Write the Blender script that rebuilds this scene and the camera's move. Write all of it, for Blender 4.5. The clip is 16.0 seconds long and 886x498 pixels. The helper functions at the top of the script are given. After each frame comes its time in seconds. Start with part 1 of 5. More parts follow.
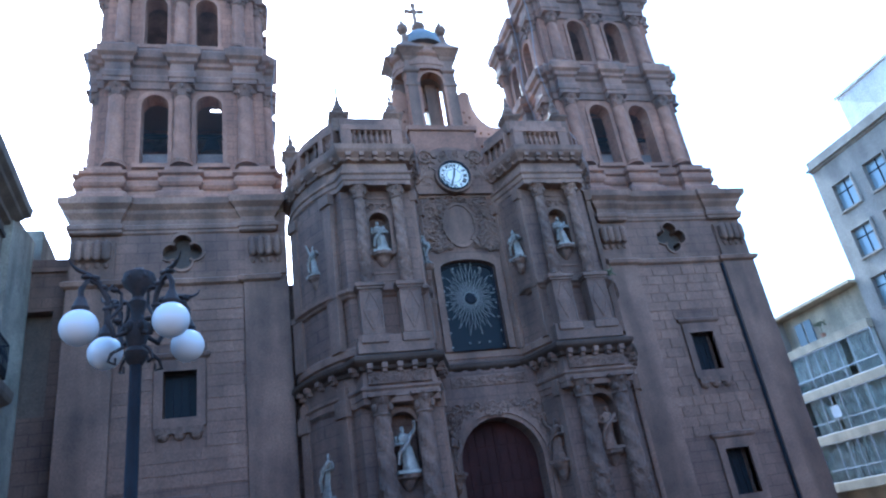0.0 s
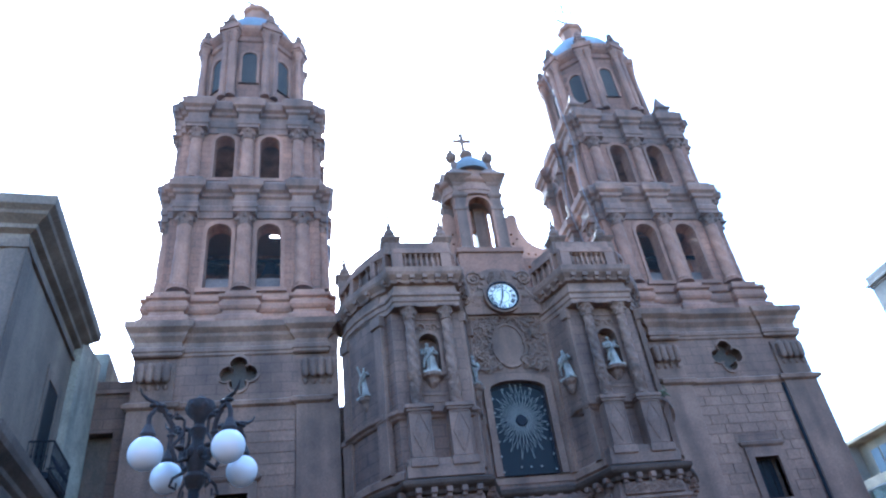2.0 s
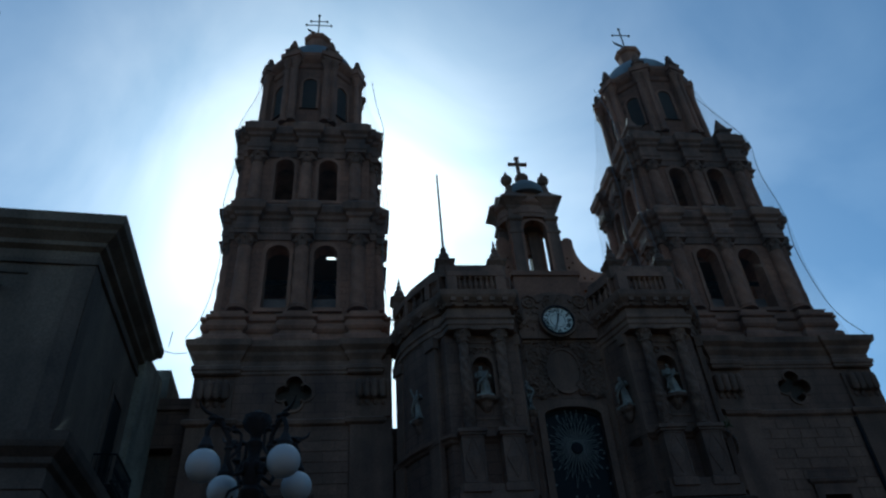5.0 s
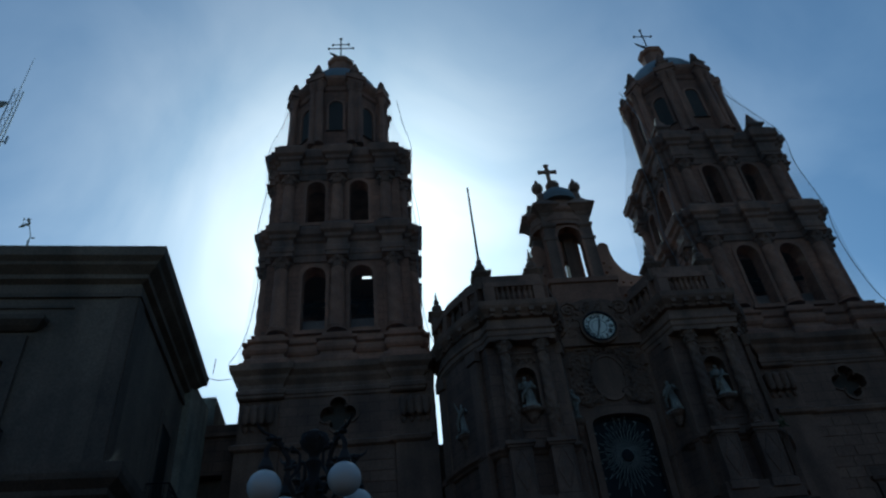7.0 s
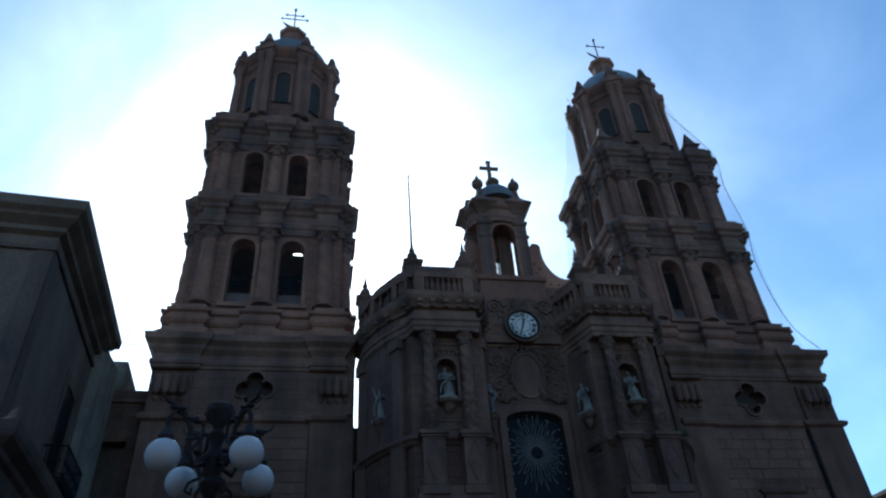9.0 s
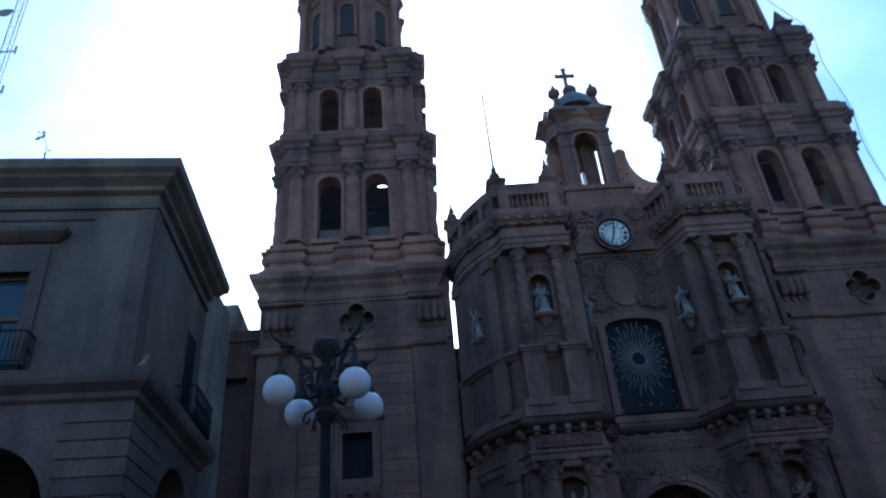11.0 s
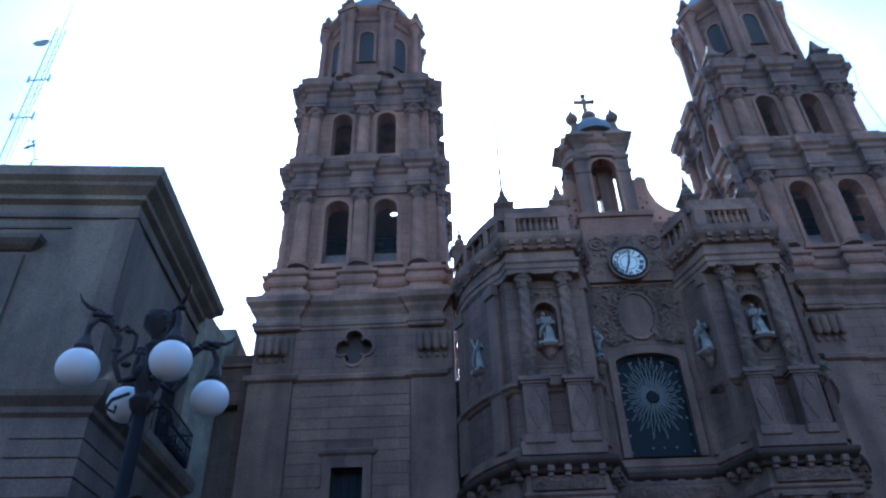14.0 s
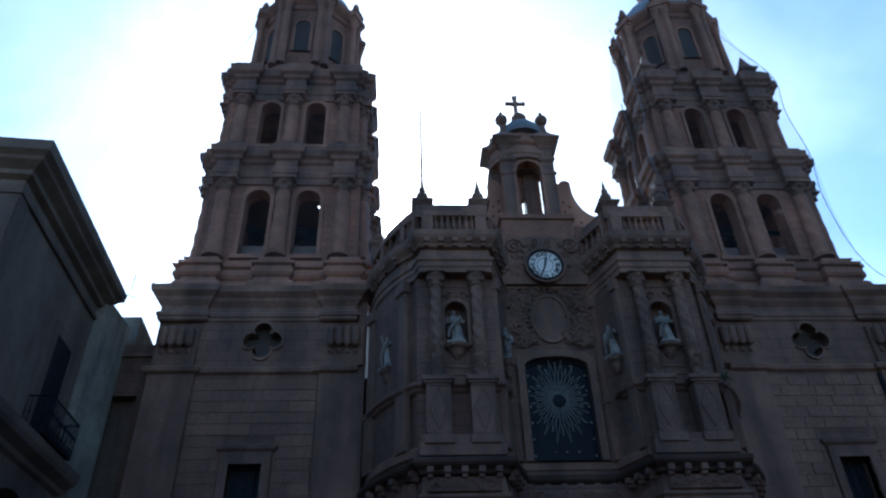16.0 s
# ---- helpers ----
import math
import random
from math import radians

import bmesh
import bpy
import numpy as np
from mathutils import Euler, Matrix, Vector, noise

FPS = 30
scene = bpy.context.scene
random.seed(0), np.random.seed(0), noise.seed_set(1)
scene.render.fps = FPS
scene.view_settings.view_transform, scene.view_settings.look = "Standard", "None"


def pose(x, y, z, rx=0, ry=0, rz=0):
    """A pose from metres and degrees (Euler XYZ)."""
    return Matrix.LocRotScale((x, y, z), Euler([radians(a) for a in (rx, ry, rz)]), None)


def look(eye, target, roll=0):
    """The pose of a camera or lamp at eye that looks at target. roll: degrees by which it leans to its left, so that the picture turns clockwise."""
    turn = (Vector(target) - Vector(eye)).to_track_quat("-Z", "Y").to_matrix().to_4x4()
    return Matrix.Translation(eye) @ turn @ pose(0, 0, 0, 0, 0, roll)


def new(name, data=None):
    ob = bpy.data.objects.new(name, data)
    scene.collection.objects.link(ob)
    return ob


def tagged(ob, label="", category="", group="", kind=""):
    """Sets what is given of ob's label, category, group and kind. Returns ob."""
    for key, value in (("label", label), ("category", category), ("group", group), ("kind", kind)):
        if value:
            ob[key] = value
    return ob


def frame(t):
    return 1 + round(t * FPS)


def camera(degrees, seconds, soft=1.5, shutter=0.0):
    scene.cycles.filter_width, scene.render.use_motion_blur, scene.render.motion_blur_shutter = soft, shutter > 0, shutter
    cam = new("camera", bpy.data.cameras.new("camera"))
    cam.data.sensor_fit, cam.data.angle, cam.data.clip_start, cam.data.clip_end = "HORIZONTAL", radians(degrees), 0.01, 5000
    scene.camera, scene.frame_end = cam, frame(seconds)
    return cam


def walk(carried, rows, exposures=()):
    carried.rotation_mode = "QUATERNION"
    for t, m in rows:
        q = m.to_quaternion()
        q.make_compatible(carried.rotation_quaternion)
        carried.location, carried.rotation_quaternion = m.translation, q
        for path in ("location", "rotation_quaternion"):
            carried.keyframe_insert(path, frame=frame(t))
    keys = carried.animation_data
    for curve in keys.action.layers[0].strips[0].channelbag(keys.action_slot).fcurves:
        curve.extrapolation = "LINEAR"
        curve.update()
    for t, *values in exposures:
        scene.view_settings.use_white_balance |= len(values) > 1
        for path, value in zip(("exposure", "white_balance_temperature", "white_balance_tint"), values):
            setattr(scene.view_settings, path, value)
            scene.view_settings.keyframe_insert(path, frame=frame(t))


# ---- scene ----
cam = camera(64.88, 16.0, soft=2.3)
# seconds, eye x y z, yaw, pitch, roll
PATH = [
    (0.0, -8.748, -28.337, 1.735, -12.88, 24.26, 8.12),
    (0.5, -8.736, -28.325, 1.729, -11.84, 25.51, 7.83),
    (0.7, -8.724, -28.324, 1.730, -11.47, 25.70, 7.92),
    (1.0, -8.716, -28.346, 1.724, -12.64, 26.26, 7.93),
    (1.2, -8.700, -28.559, 1.655, -12.39, 26.28, 7.89),
    (1.5, -8.701, -28.902, 1.544, -11.73, 27.37, 7.83),
    (1.7, -8.717, -28.902, 1.547, -11.25, 27.72, 7.44),
    (2.0, -8.732, -28.885, 1.595, -8.82, 34.39, 6.58),
    (2.1, -8.730, -28.893, 1.591, -9.15, 35.98, 6.33),
    (2.3, -8.726, -28.920, 1.565, -8.66, 36.65, 5.60),
    (2.5, -8.707, -28.942, 1.546, -7.55, 36.39, 5.34),
    (2.6, -8.700, -28.935, 1.550, -7.33, 36.05, 4.90),
    (3.0, -8.707, -28.937, 1.531, -6.56, 35.55, 4.00),
    (3.5, -8.727, -28.851, 1.580, -5.57, 35.32, 3.31),
    (6.0, -8.794, -28.720, 1.559, -5.41, 37.64, 3.73),
    (6.5, -8.872, -28.633, 1.542, -3.20, 38.27, 4.32),
    (6.7, -8.882, -28.634, 1.562, -2.30, 38.78, 4.62),
    (7.0, -8.920, -28.644, 1.592, -1.38, 38.19, 4.74),
    (7.2, -8.887, -28.623, 1.542, -1.69, 38.35, 4.87),
    (7.5, -8.855, -28.579, 1.454, -2.59, 39.07, 4.92),
    (8.0, -8.903, -28.592, 1.548, -8.76, 37.48, 2.14),
    (10.5, -8.682, -28.791, 1.559, -6.87, 35.84, 6.40),
    (10.7, -8.720, -28.785, 1.560, -4.33, 32.67, 5.40),
    (11.0, -8.790, -28.739, 1.578, 0.09, 30.70, 4.32),
    (11.2, -8.800, -28.756, 1.546, 2.98, 30.26, 2.81),
    (11.5, -8.832, -28.764, 1.507, 0.14, 31.78, 1.83),
    (11.7, -8.853, -28.677, 1.532, -0.90, 31.17, 3.55),
    (11.9, -8.889, -28.593, 1.564, 1.03, 31.51, 5.51),
    (12.0, -8.908, -28.550, 1.581, -0.13, 31.15, 5.55),
    (12.1, -8.848, -28.463, 1.558, -2.18, 30.77, 6.24),
    (12.2, -8.790, -28.375, 1.535, 0.83, 28.90, 5.42),
    (12.5, -8.618, -28.103, 1.468, -1.46, 31.77, 3.57),
    (12.7, -8.457, -27.906, 1.514, -1.87, 30.36, 2.29),
    (12.9, -8.288, -27.687, 1.577, 0.18, 32.12, 2.59),
    (13.0, -8.203, -27.571, 1.611, -0.78, 31.15, 2.63),
    (13.2, -7.976, -27.472, 1.589, 1.30, 32.70, 4.45),
    (13.4, -7.755, -27.364, 1.565, 2.53, 34.56, 2.85),
    (13.5, -7.646, -27.308, 1.554, 2.85, 33.25, 1.88),
    (13.7, -7.474, -27.168, 1.581, 0.79, 30.86, 2.78),
    (14.0, -7.227, -26.941, 1.634, 2.16, 34.44, 1.44),
    (14.1, -7.113, -26.906, 1.637, -0.76, 35.15, -0.23),
    (14.2, -7.000, -26.871, 1.638, -2.17, 36.13, 2.45),
    (14.5, -6.687, -26.765, 1.644, -2.34, 35.87, 2.93),
    (14.7, -6.573, -26.660, 1.681, -4.16, 33.57, 1.63),
    (15.0, -6.415, -26.527, 1.748, -3.96, 32.28, 3.30),
    (15.2, -6.237, -26.523, 1.745, -1.87, 35.84, 2.68),
    (15.4, -6.064, -26.497, 1.750, -1.18, 37.88, 4.36),
    (15.5, -5.978, -26.482, 1.754, 0.22, 39.42, 4.40),
    (15.7, -5.889, -26.454, 1.725, -3.72, 37.13, 2.23),
    (16.0, -5.749, -26.382, 1.705, -2.58, 34.45, 1.53),
]

# stops and white balance: the phone's exposure drops as it tilts up to the sun
EXPOSURES = [
    (0.0, 2.85, 4550, -1), (0.5, 3.25, 4550, -1), (1.5, 3.6, 4550, -1), (2.0, 3.1, 4650, 0), (2.5, 1.7, 4600, 0), (3.0, 0.7, 4550, -4),
    (3.5, 0.35, 4650, -10), (6.0, -0.93, 4700, -16), (7.5, -0.93, 4650, -16), (8.0, -0.63, 4750, -15), (10.5, 0.95, 4550, -3),
    (11.0, 0.95, 4450, -3), (12.0, 1.3, 4400, -2), (12.5, 1.6, 4350, -1), (14.0, 1.8, 4400, -1), (15.0, 1.5, 4500, -2), (16.0, 0.8, 4750, -4),
]
walk(cam, [(t, pose(x, y, z, 90 + pitch, roll, yaw)) for t, x, y, z, yaw, pitch, roll in PATH], EXPOSURES)

# ---- light: low sun behind the church, hazy sky ----
SUN_DIR = Vector((-0.034, 0.783, 0.621)).normalized()
world = bpy.data.worlds.new("sky")
scene.world = world
world.use_nodes = True
wn = world.node_tree
wn.nodes.clear()
w_out = wn.nodes.new("ShaderNodeOutputWorld")
w_bg = wn.nodes.new("ShaderNodeBackground")
w_sky = wn.nodes.new("ShaderNodeTexSky")
w_sky.sky_type = "NISHITA"
w_sky.sun_disc = False
w_sky.sun_elevation = math.asin(SUN_DIR.z)
w_sky.sun_rotation = math.atan2(SUN_DIR.x, SUN_DIR.y)
w_sky.altitude = 1800
w_sky.air_density = 1.0
w_sky.dust_density = 4.8
w_sky.ozone_density = 1.3
w_bg.inputs[1].default_value = 0.15
# thin uneven haze
w_noise = wn.nodes.new("ShaderNodeTexNoise")
w_noise.inputs["Scale"].default_value, w_noise.inputs["Detail"].default_value, w_noise.inputs["Distortion"].default_value = 2.6, 6, 1.2
w_range = wn.nodes.new("ShaderNodeMapRange")
w_range.inputs["From Min"].default_value, w_range.inputs["From Max"].default_value = 0.36, 0.7
w_range.inputs["To Min"].default_value, w_range.inputs["To Max"].default_value = 0.0, 1.0
w_mix = wn.nodes.new("ShaderNodeMix")
w_mix.data_type, w_mix.blend_type = "RGBA", "MULTIPLY"
w_mix.inputs[7].default_value = (1.5, 1.32, 1.18, 1)
wn.links.new(w_noise.outputs["Fac"], w_range.inputs["Value"])
wn.links.new(w_range.outputs["Result"], w_mix.inputs[0])
wn.links.new(w_sky.outputs[0], w_mix.inputs[6])
wn.links.new(w_mix.outputs[2], w_bg.inputs[0])
wn.links.new(w_bg.outputs[0], w_out.inputs[0])

sun_lamp = bpy.data.lights.new("sun", "SUN")
sun_lamp.energy, sun_lamp.angle, sun_lamp.color = 4.0, radians(0.55), (1.0, 0.93, 0.82)
sun_ob = new("sun", sun_lamp)
sun_ob.matrix_world = look(SUN_DIR * 200, (0, 0, 0))


# ---- materials ----
def material(name, colour, dark=None, rough=0.85, metal=0.0, scale=1.0, bump=0.3, fine=14.0, streaks=0.0, blocks=None, island=False, relief_depth=0.03):
    """Mineral or metal surface: two scales of mottling, rain streaks, fine grain relief; blocks: (width, height) of drawn-in joints."""
    m = bpy.data.materials.new(name)
    m.use_nodes = True
    nt = m.node_tree
    b = nt.nodes["Principled BSDF"]
    b.inputs["Roughness"].default_value = rough
    b.inputs["Metallic"].default_value = metal
    dark = dark or tuple(c * 0.6 for c in colour)
    tc = nt.nodes.new("ShaderNodeTexCoord")
    geo = nt.nodes.new("ShaderNodeNewGeometry")
    n1 = nt.nodes.new("ShaderNodeTexNoise")
    n1.inputs["Scale"].default_value, n1.inputs["Detail"].default_value, n1.inputs["Roughness"].default_value = 0.55 * scale, 8, 0.62
    n2 = nt.nodes.new("ShaderNodeTexNoise")
    n2.inputs["Scale"].default_value, n2.inputs["Detail"].default_value = fine * scale, 5
    for n in (n1, n2):
        nt.links.new(geo.outputs["Position"], n.inputs["Vector"])
    ramp = nt.nodes.new("ShaderNodeValToRGB")
    ramp.color_ramp.elements[0].position, ramp.color_ramp.elements[1].position = 0.33, 0.66
    ramp.color_ramp.elements[0].color, ramp.color_ramp.elements[1].color = (*dark, 1), (*colour, 1)
    nt.links.new(n1.outputs["Fac"], ramp.inputs["Fac"])
    out = ramp.outputs["Color"]

    def mix(kind, fac, a, bcol):
        x = nt.nodes.new("ShaderNodeMix")
        x.data_type, x.blend_type = "RGBA", kind
        for sock, v in ((0, fac), (6, a), (7, bcol)):
            if hasattr(v, "links"):
                nt.links.new(v, x.inputs[sock])
            else:
                x.inputs[sock].default_value = v
        return x.outputs[2]

    r2 = nt.nodes.new("ShaderNodeMapRange")
    r2.inputs["From Min"].default_value, r2.inputs["From Max"].default_value = 0.3, 0.7
    r2.inputs["To Min"].default_value, r2.inputs["To Max"].default_value = 0.72, 1.15
    nt.links.new(n2.outputs["Fac"], r2.inputs["Value"])
    out = mix("MULTIPLY", 1.0, out, r2.outputs["Result"])
    if streaks:
        mp = nt.nodes.new("ShaderNodeMapping")
        mp.inputs["Scale"].default_value = (0.9, 0.9, 0.13)
        nt.links.new(geo.outputs["Position"], mp.inputs["Vector"])
        n3 = nt.nodes.new("ShaderNodeTexNoise")
        n3.inputs["Scale"].default_value, n3.inputs["Detail"].default_value = 1.0, 6
        nt.links.new(mp.outputs["Vector"], n3.inputs["Vector"])
        r3 = nt.nodes.new("ShaderNodeMapRange")
        r3.inputs["From Min"].default_value, r3.inputs["From Max"].default_value = 0.38, 0.6
        r3.inputs["To Min"].default_value, r3.inputs["To Max"].default_value = 1.0 - streaks, 1.0
        nt.links.new(n3.outputs["Fac"], r3.inputs["Value"])
        out = mix("MULTIPLY", 1.0, out, r3.outputs["Result"])
    oi = nt.nodes.new("ShaderNodeObjectInfo")
    r4 = nt.nodes.new("ShaderNodeMapRange")
    r4.inputs["To Min"].default_value, r4.inputs["To Max"].default_value = 0.84, 1.12
    nt.links.new(geo.outputs["Random Per Island"] if island else oi.outputs["Random"], r4.inputs["Value"])
    out = mix("MULTIPLY", 1.0, out, r4.outputs["Result"])
    nt.links.new(out, b.inputs["Base Color"])
    bp = nt.nodes.new("ShaderNodeBump")
    bp.inputs["Strength"].default_value, bp.inputs["Distance"].default_value = bump, relief_depth
    add = nt.nodes.new("ShaderNodeMath")
    add.operation = "ADD"
    nt.links.new(n1.outputs["Fac"], add.inputs[0])
    nt.links.new(n2.outputs["Fac"], add.inputs[1])
    height = add.outputs[0]
    if blocks:
        sep = nt.nodes.new("ShaderNodeSeparateXYZ")
        nt.links.new(geo.outputs["Position"], sep.inputs[0])
        ad = nt.nodes.new("ShaderNodeMath")
        nt.links.new(sep.outputs["X"], ad.inputs[0])
        nt.links.new(sep.outputs["Y"], ad.inputs[1])
        cm = nt.nodes.new("ShaderNodeCombineXYZ")
        nt.links.new(ad.outputs[0], cm.inputs[0])
        nt.links.new(sep.outputs["Z"], cm.inputs[1])
        br = nt.nodes.new("ShaderNodeTexBrick")
        br.inputs["Scale"].default_value = 1.0
        br.inputs["Brick Width"].default_value, br.inputs["Row Height"].default_value = blocks
        br.inputs["Mortar Size"].default_value = 0.02
        br.inputs["Color1"].default_value, br.inputs["Color2"].default_value = (1, 1, 1, 1), (0.8, 0.8, 0.8, 1)
        br.inputs["Mortar"].default_value = (0.42, 0.42, 0.42, 1)
        nt.links.new(cm.outputs[0], br.inputs["Vector"])
        out2 = mix("MULTIPLY", 0.75, out, br.outputs["Color"])
        nt.links.new(out2, b.inputs["Base Color"])
        sub = nt.nodes.new("ShaderNodeMath")
        sub.operation = "SUBTRACT"
        nt.links.new(height, sub.inputs[0])
        nt.links.new(br.outputs["Fac"], sub.inputs[1])
        height = sub.outputs[0]
    nt.links.new(height, bp.inputs["Height"])
    nt.links.new(bp.outputs["Normal"], b.inputs["Normal"])
    return m


def plain(name, colour, rough=0.5, metal=0.0, transmission=0.0):
    m = bpy.data.materials.new(name)
    m.use_nodes = True
    b = m.node_tree.nodes["Principled BSDF"]
    b.inputs["Base Color"].default_value = (*colour, 1)
    b.inputs["Roughness"].default_value, b.inputs["Metallic"].default_value = rough, metal
    b.inputs["Transmission Weight"].default_value = transmission
    return m


STONE = material("grey_brown_stone", (0.184, 0.104, 0.067), (0.1, 0.056, 0.039), streaks=0.4, blocks=(0.9, 0.46))
STONE_SMOOTH = material("dressed_stone", (0.188, 0.109, 0.07), (0.106, 0.061, 0.041), streaks=0.45, bump=0.25)
STONE_CARVED = material("carved_stone", (0.183, 0.106, 0.068), (0.09, 0.052, 0.035), streaks=0.4, bump=0.8, fine=7.0, relief_depth=0.09)
PINK_TRIM = material("weathered_pink_trim", (0.25, 0.132, 0.083), (0.112, 0.066, 0.046), streaks=0.5, bump=0.4)
PINK = material("pink_stone", (0.305, 0.142, 0.08), (0.18, 0.083, 0.048), streaks=0.3, blocks=(0.8, 0.42))
PINK_SMOOTH = material("pink_dressed_stone", (0.31, 0.151, 0.089), (0.18, 0.089, 0.053), streaks=0.35, bump=0.3)
BLOCK = material("ashlar_block", (0.194, 0.111, 0.071), (0.128, 0.073, 0.048), streaks=0.25, bump=0.5)
TRIM = material("weathered_trim_stone", (0.202, 0.117, 0.076), (0.104, 0.06, 0.041), streaks=0.5, bump=0.35)
MARBLE = material("white_marble", (0.38, 0.34, 0.28), (0.12, 0.105, 0.09), rough=0.6, streaks=0.3, bump=0.6, scale=3.0, relief_depth=0.05)
RECESS = material("recess_stone", (0.2, 0.15, 0.13), (0.12, 0.09, 0.08), streaks=0.2)
DOORWOOD = material("dark_red_wood", (0.042, 0.014, 0.011), (0.022, 0.008, 0.007), rough=0.8, streaks=0.3, bump=0.2, scale=2.0)
IRON = material("black_iron", (0.011, 0.012, 0.016), (0.006, 0.0065, 0.009), rough=0.62, metal=0.1, bump=0.2, scale=6.0)
TILE = material("bluish_dome_tile", (0.19, 0.2, 0.21), (0.11, 0.115, 0.125), rough=0.6, streaks=0.3, bump=0.3)
PLASTER = material("tan_plaster", (0.172, 0.123, 0.085), (0.11, 0.079, 0.056), streaks=0.3, bump=0.2)
PLASTER_OLD = material("peeling_pale_plaster", (0.38, 0.33, 0.25), (0.18, 0.15, 0.115), streaks=0.5, bump=0.4)
QUARRY = material("tan_quarry_stone", (0.142, 0.098, 0.068), (0.082, 0.058, 0.042), streaks=0.35, bump=0.4)
CONCRETE = material("grey_render", (0.25, 0.225, 0.19), (0.18, 0.163, 0.14), streaks=0.25, bump=0.15)
PALE_BAND = material("pale_painted_band", (0.3, 0.25, 0.17), (0.22, 0.185, 0.13), streaks=0.3, bump=0.1)
WHITE_WALL = material("white_painted_wall", (0.5, 0.48, 0.46), (0.42, 0.4, 0.38), streaks=0.2, bump=0.1)
PAVING = material("plaza_paving", (0.085, 0.064, 0.05), (0.055, 0.042, 0.034), rough=0.75, bump=0.2)
# ochre of the added unseen walls, picked to warm the light they bounce
BOUNCE_WALL = material("unseen_ochre_bounce_wall", (0.27, 0.16, 0.09), (0.19, 0.11, 0.065), streaks=0.2, bump=0.1)
LAMP_IRON = material("weathered_lamp_iron", (0.05, 0.042, 0.04), (0.026, 0.023, 0.022), rough=0.65, metal=0.2, bump=0.25, scale=6.0)
ALU = plain("aluminium", (0.33, 0.335, 0.34), 0.5, 0.3)
# darker stone for the cornice between the portal storeys
DARK_CORNICE = material("dark_cornice_stone", (0.085, 0.056, 0.04), (0.05, 0.033, 0.024), streaks=0.3, bump=0.4)
for dull in (IRON, LAMP_IRON, DOORWOOD, DARK_CORNICE):
    dull.node_tree.nodes["Principled BSDF"].inputs["Specular IOR Level"].default_value = 0.15
OFFICE_GLASS = plain("blue_grey_office_glass", (0.2, 0.25, 0.28), 0.2)
CURTAIN = material("pale_curtain", (0.42, 0.41, 0.36), (0.24, 0.235, 0.21), rough=0.9, bump=0.1, scale=3.0)
OPAL = plain("opal_glass", (0.52, 0.52, 0.5), 0.3)
OPAL.node_tree.nodes["Principled BSDF"].inputs["Subsurface Weight"].default_value = 0.25
OPAL.node_tree.nodes["Principled BSDF"].inputs["Subsurface Radius"].default_value = (0.1, 0.1, 0.1)
DARKGLASS = plain("dark_window_glass", (0.014, 0.016, 0.018), 0.5)
DARKGLASS.node_tree.nodes["Principled BSDF"].inputs["Specular IOR Level"].default_value = 0.06
SKYGLASS = plain("window_glass", (0.04, 0.055, 0.065), 0.15)
SKYGLASS.node_tree.nodes["Principled BSDF"].inputs["Specular IOR Level"].default_value = 0.25
ENAMEL = plain("white_enamel", (0.56, 0.54, 0.48), 0.5)
BLACK = plain("black_paint", (0.012, 0.012, 0.014), 0.5)
SILVER = plain("dull_silver_leaf", (0.19, 0.18, 0.16), 0.6)
LEAF = plain("dry_leaf", (0.07, 0.075, 0.035), 0.8)
# missing interior light is put into this darkened colour
VOID = plain("shade_darkened_interior", (0.09, 0.075, 0.065), 0.95)
# near-black stone: the shade inside openings is put into the colour
SHADOWED = material("shade_dark_recess_stone", (0.05, 0.036, 0.026), (0.03, 0.022, 0.017), streaks=0.3)
GLASSY = plain("clear_window_glass", (0.8, 0.85, 0.85), 0.03, 0.0, 1.0)
GLASSY.node_tree.nodes["Principled BSDF"].inputs["IOR"].default_value = 1.1
WINDOW_WOOD = material("brown_window_wood", (0.11, 0.055, 0.028), (0.06, 0.03, 0.016), rough=0.6, bump=0.15, scale=4.0)
CABLE = plain("grey_cable", (0.12, 0.12, 0.13), 0.7)


# ---- mesh helpers ----
def mesh_of(name, bm, mat):
    me = bpy.data.meshes.new(name)
    bmesh.ops.recalc_face_normals(bm, faces=bm.faces)
    bm.to_mesh(me)
    bm.free()
    me.materials.append(mat)
    return me


def part(name, bm, mat, parent=None, label="", smooth=False):
    ob = new(name, mesh_of(name, bm, mat))
    if smooth:
        ob.data.polygons.foreach_set("use_smooth", [True] * len(ob.data.polygons))
        ob.data.set_sharp_from_angle(angle=radians(40))
    ob.parent = parent
    return tagged(ob, label)


def shared(name, me, parent, m):
    ob = new(name, me)
    ob.parent = parent
    ob.matrix_basis = m
    return ob


def thing(name, label, category, at=(0, 0, 0), group="", kind=""):
    ob = new(name)
    ob.location = at
    return tagged(ob, label, category, group, kind)


def box(bm, x0, x1, y0, y1, z0, z1, bevel=0.0):
    r = bmesh.ops.create_cube(bm, size=1.0, matrix=Matrix.Translation(((x0 + x1) / 2, (y0 + y1) / 2, (z0 + z1) / 2)) @ Matrix.Diagonal((x1 - x0, y1 - y0, z1 - z0, 1)))
    if bevel:
        es = {e for v in r["verts"] for e in v.link_edges}
        bmesh.ops.bevel(bm, geom=list(es), offset=bevel, segments=1, affect="EDGES")
    return bm


def boxes(*rows, bevel=0.0):
    bm = bmesh.new()
    for r in rows:
        box(bm, *r, bevel=bevel)
    return bm


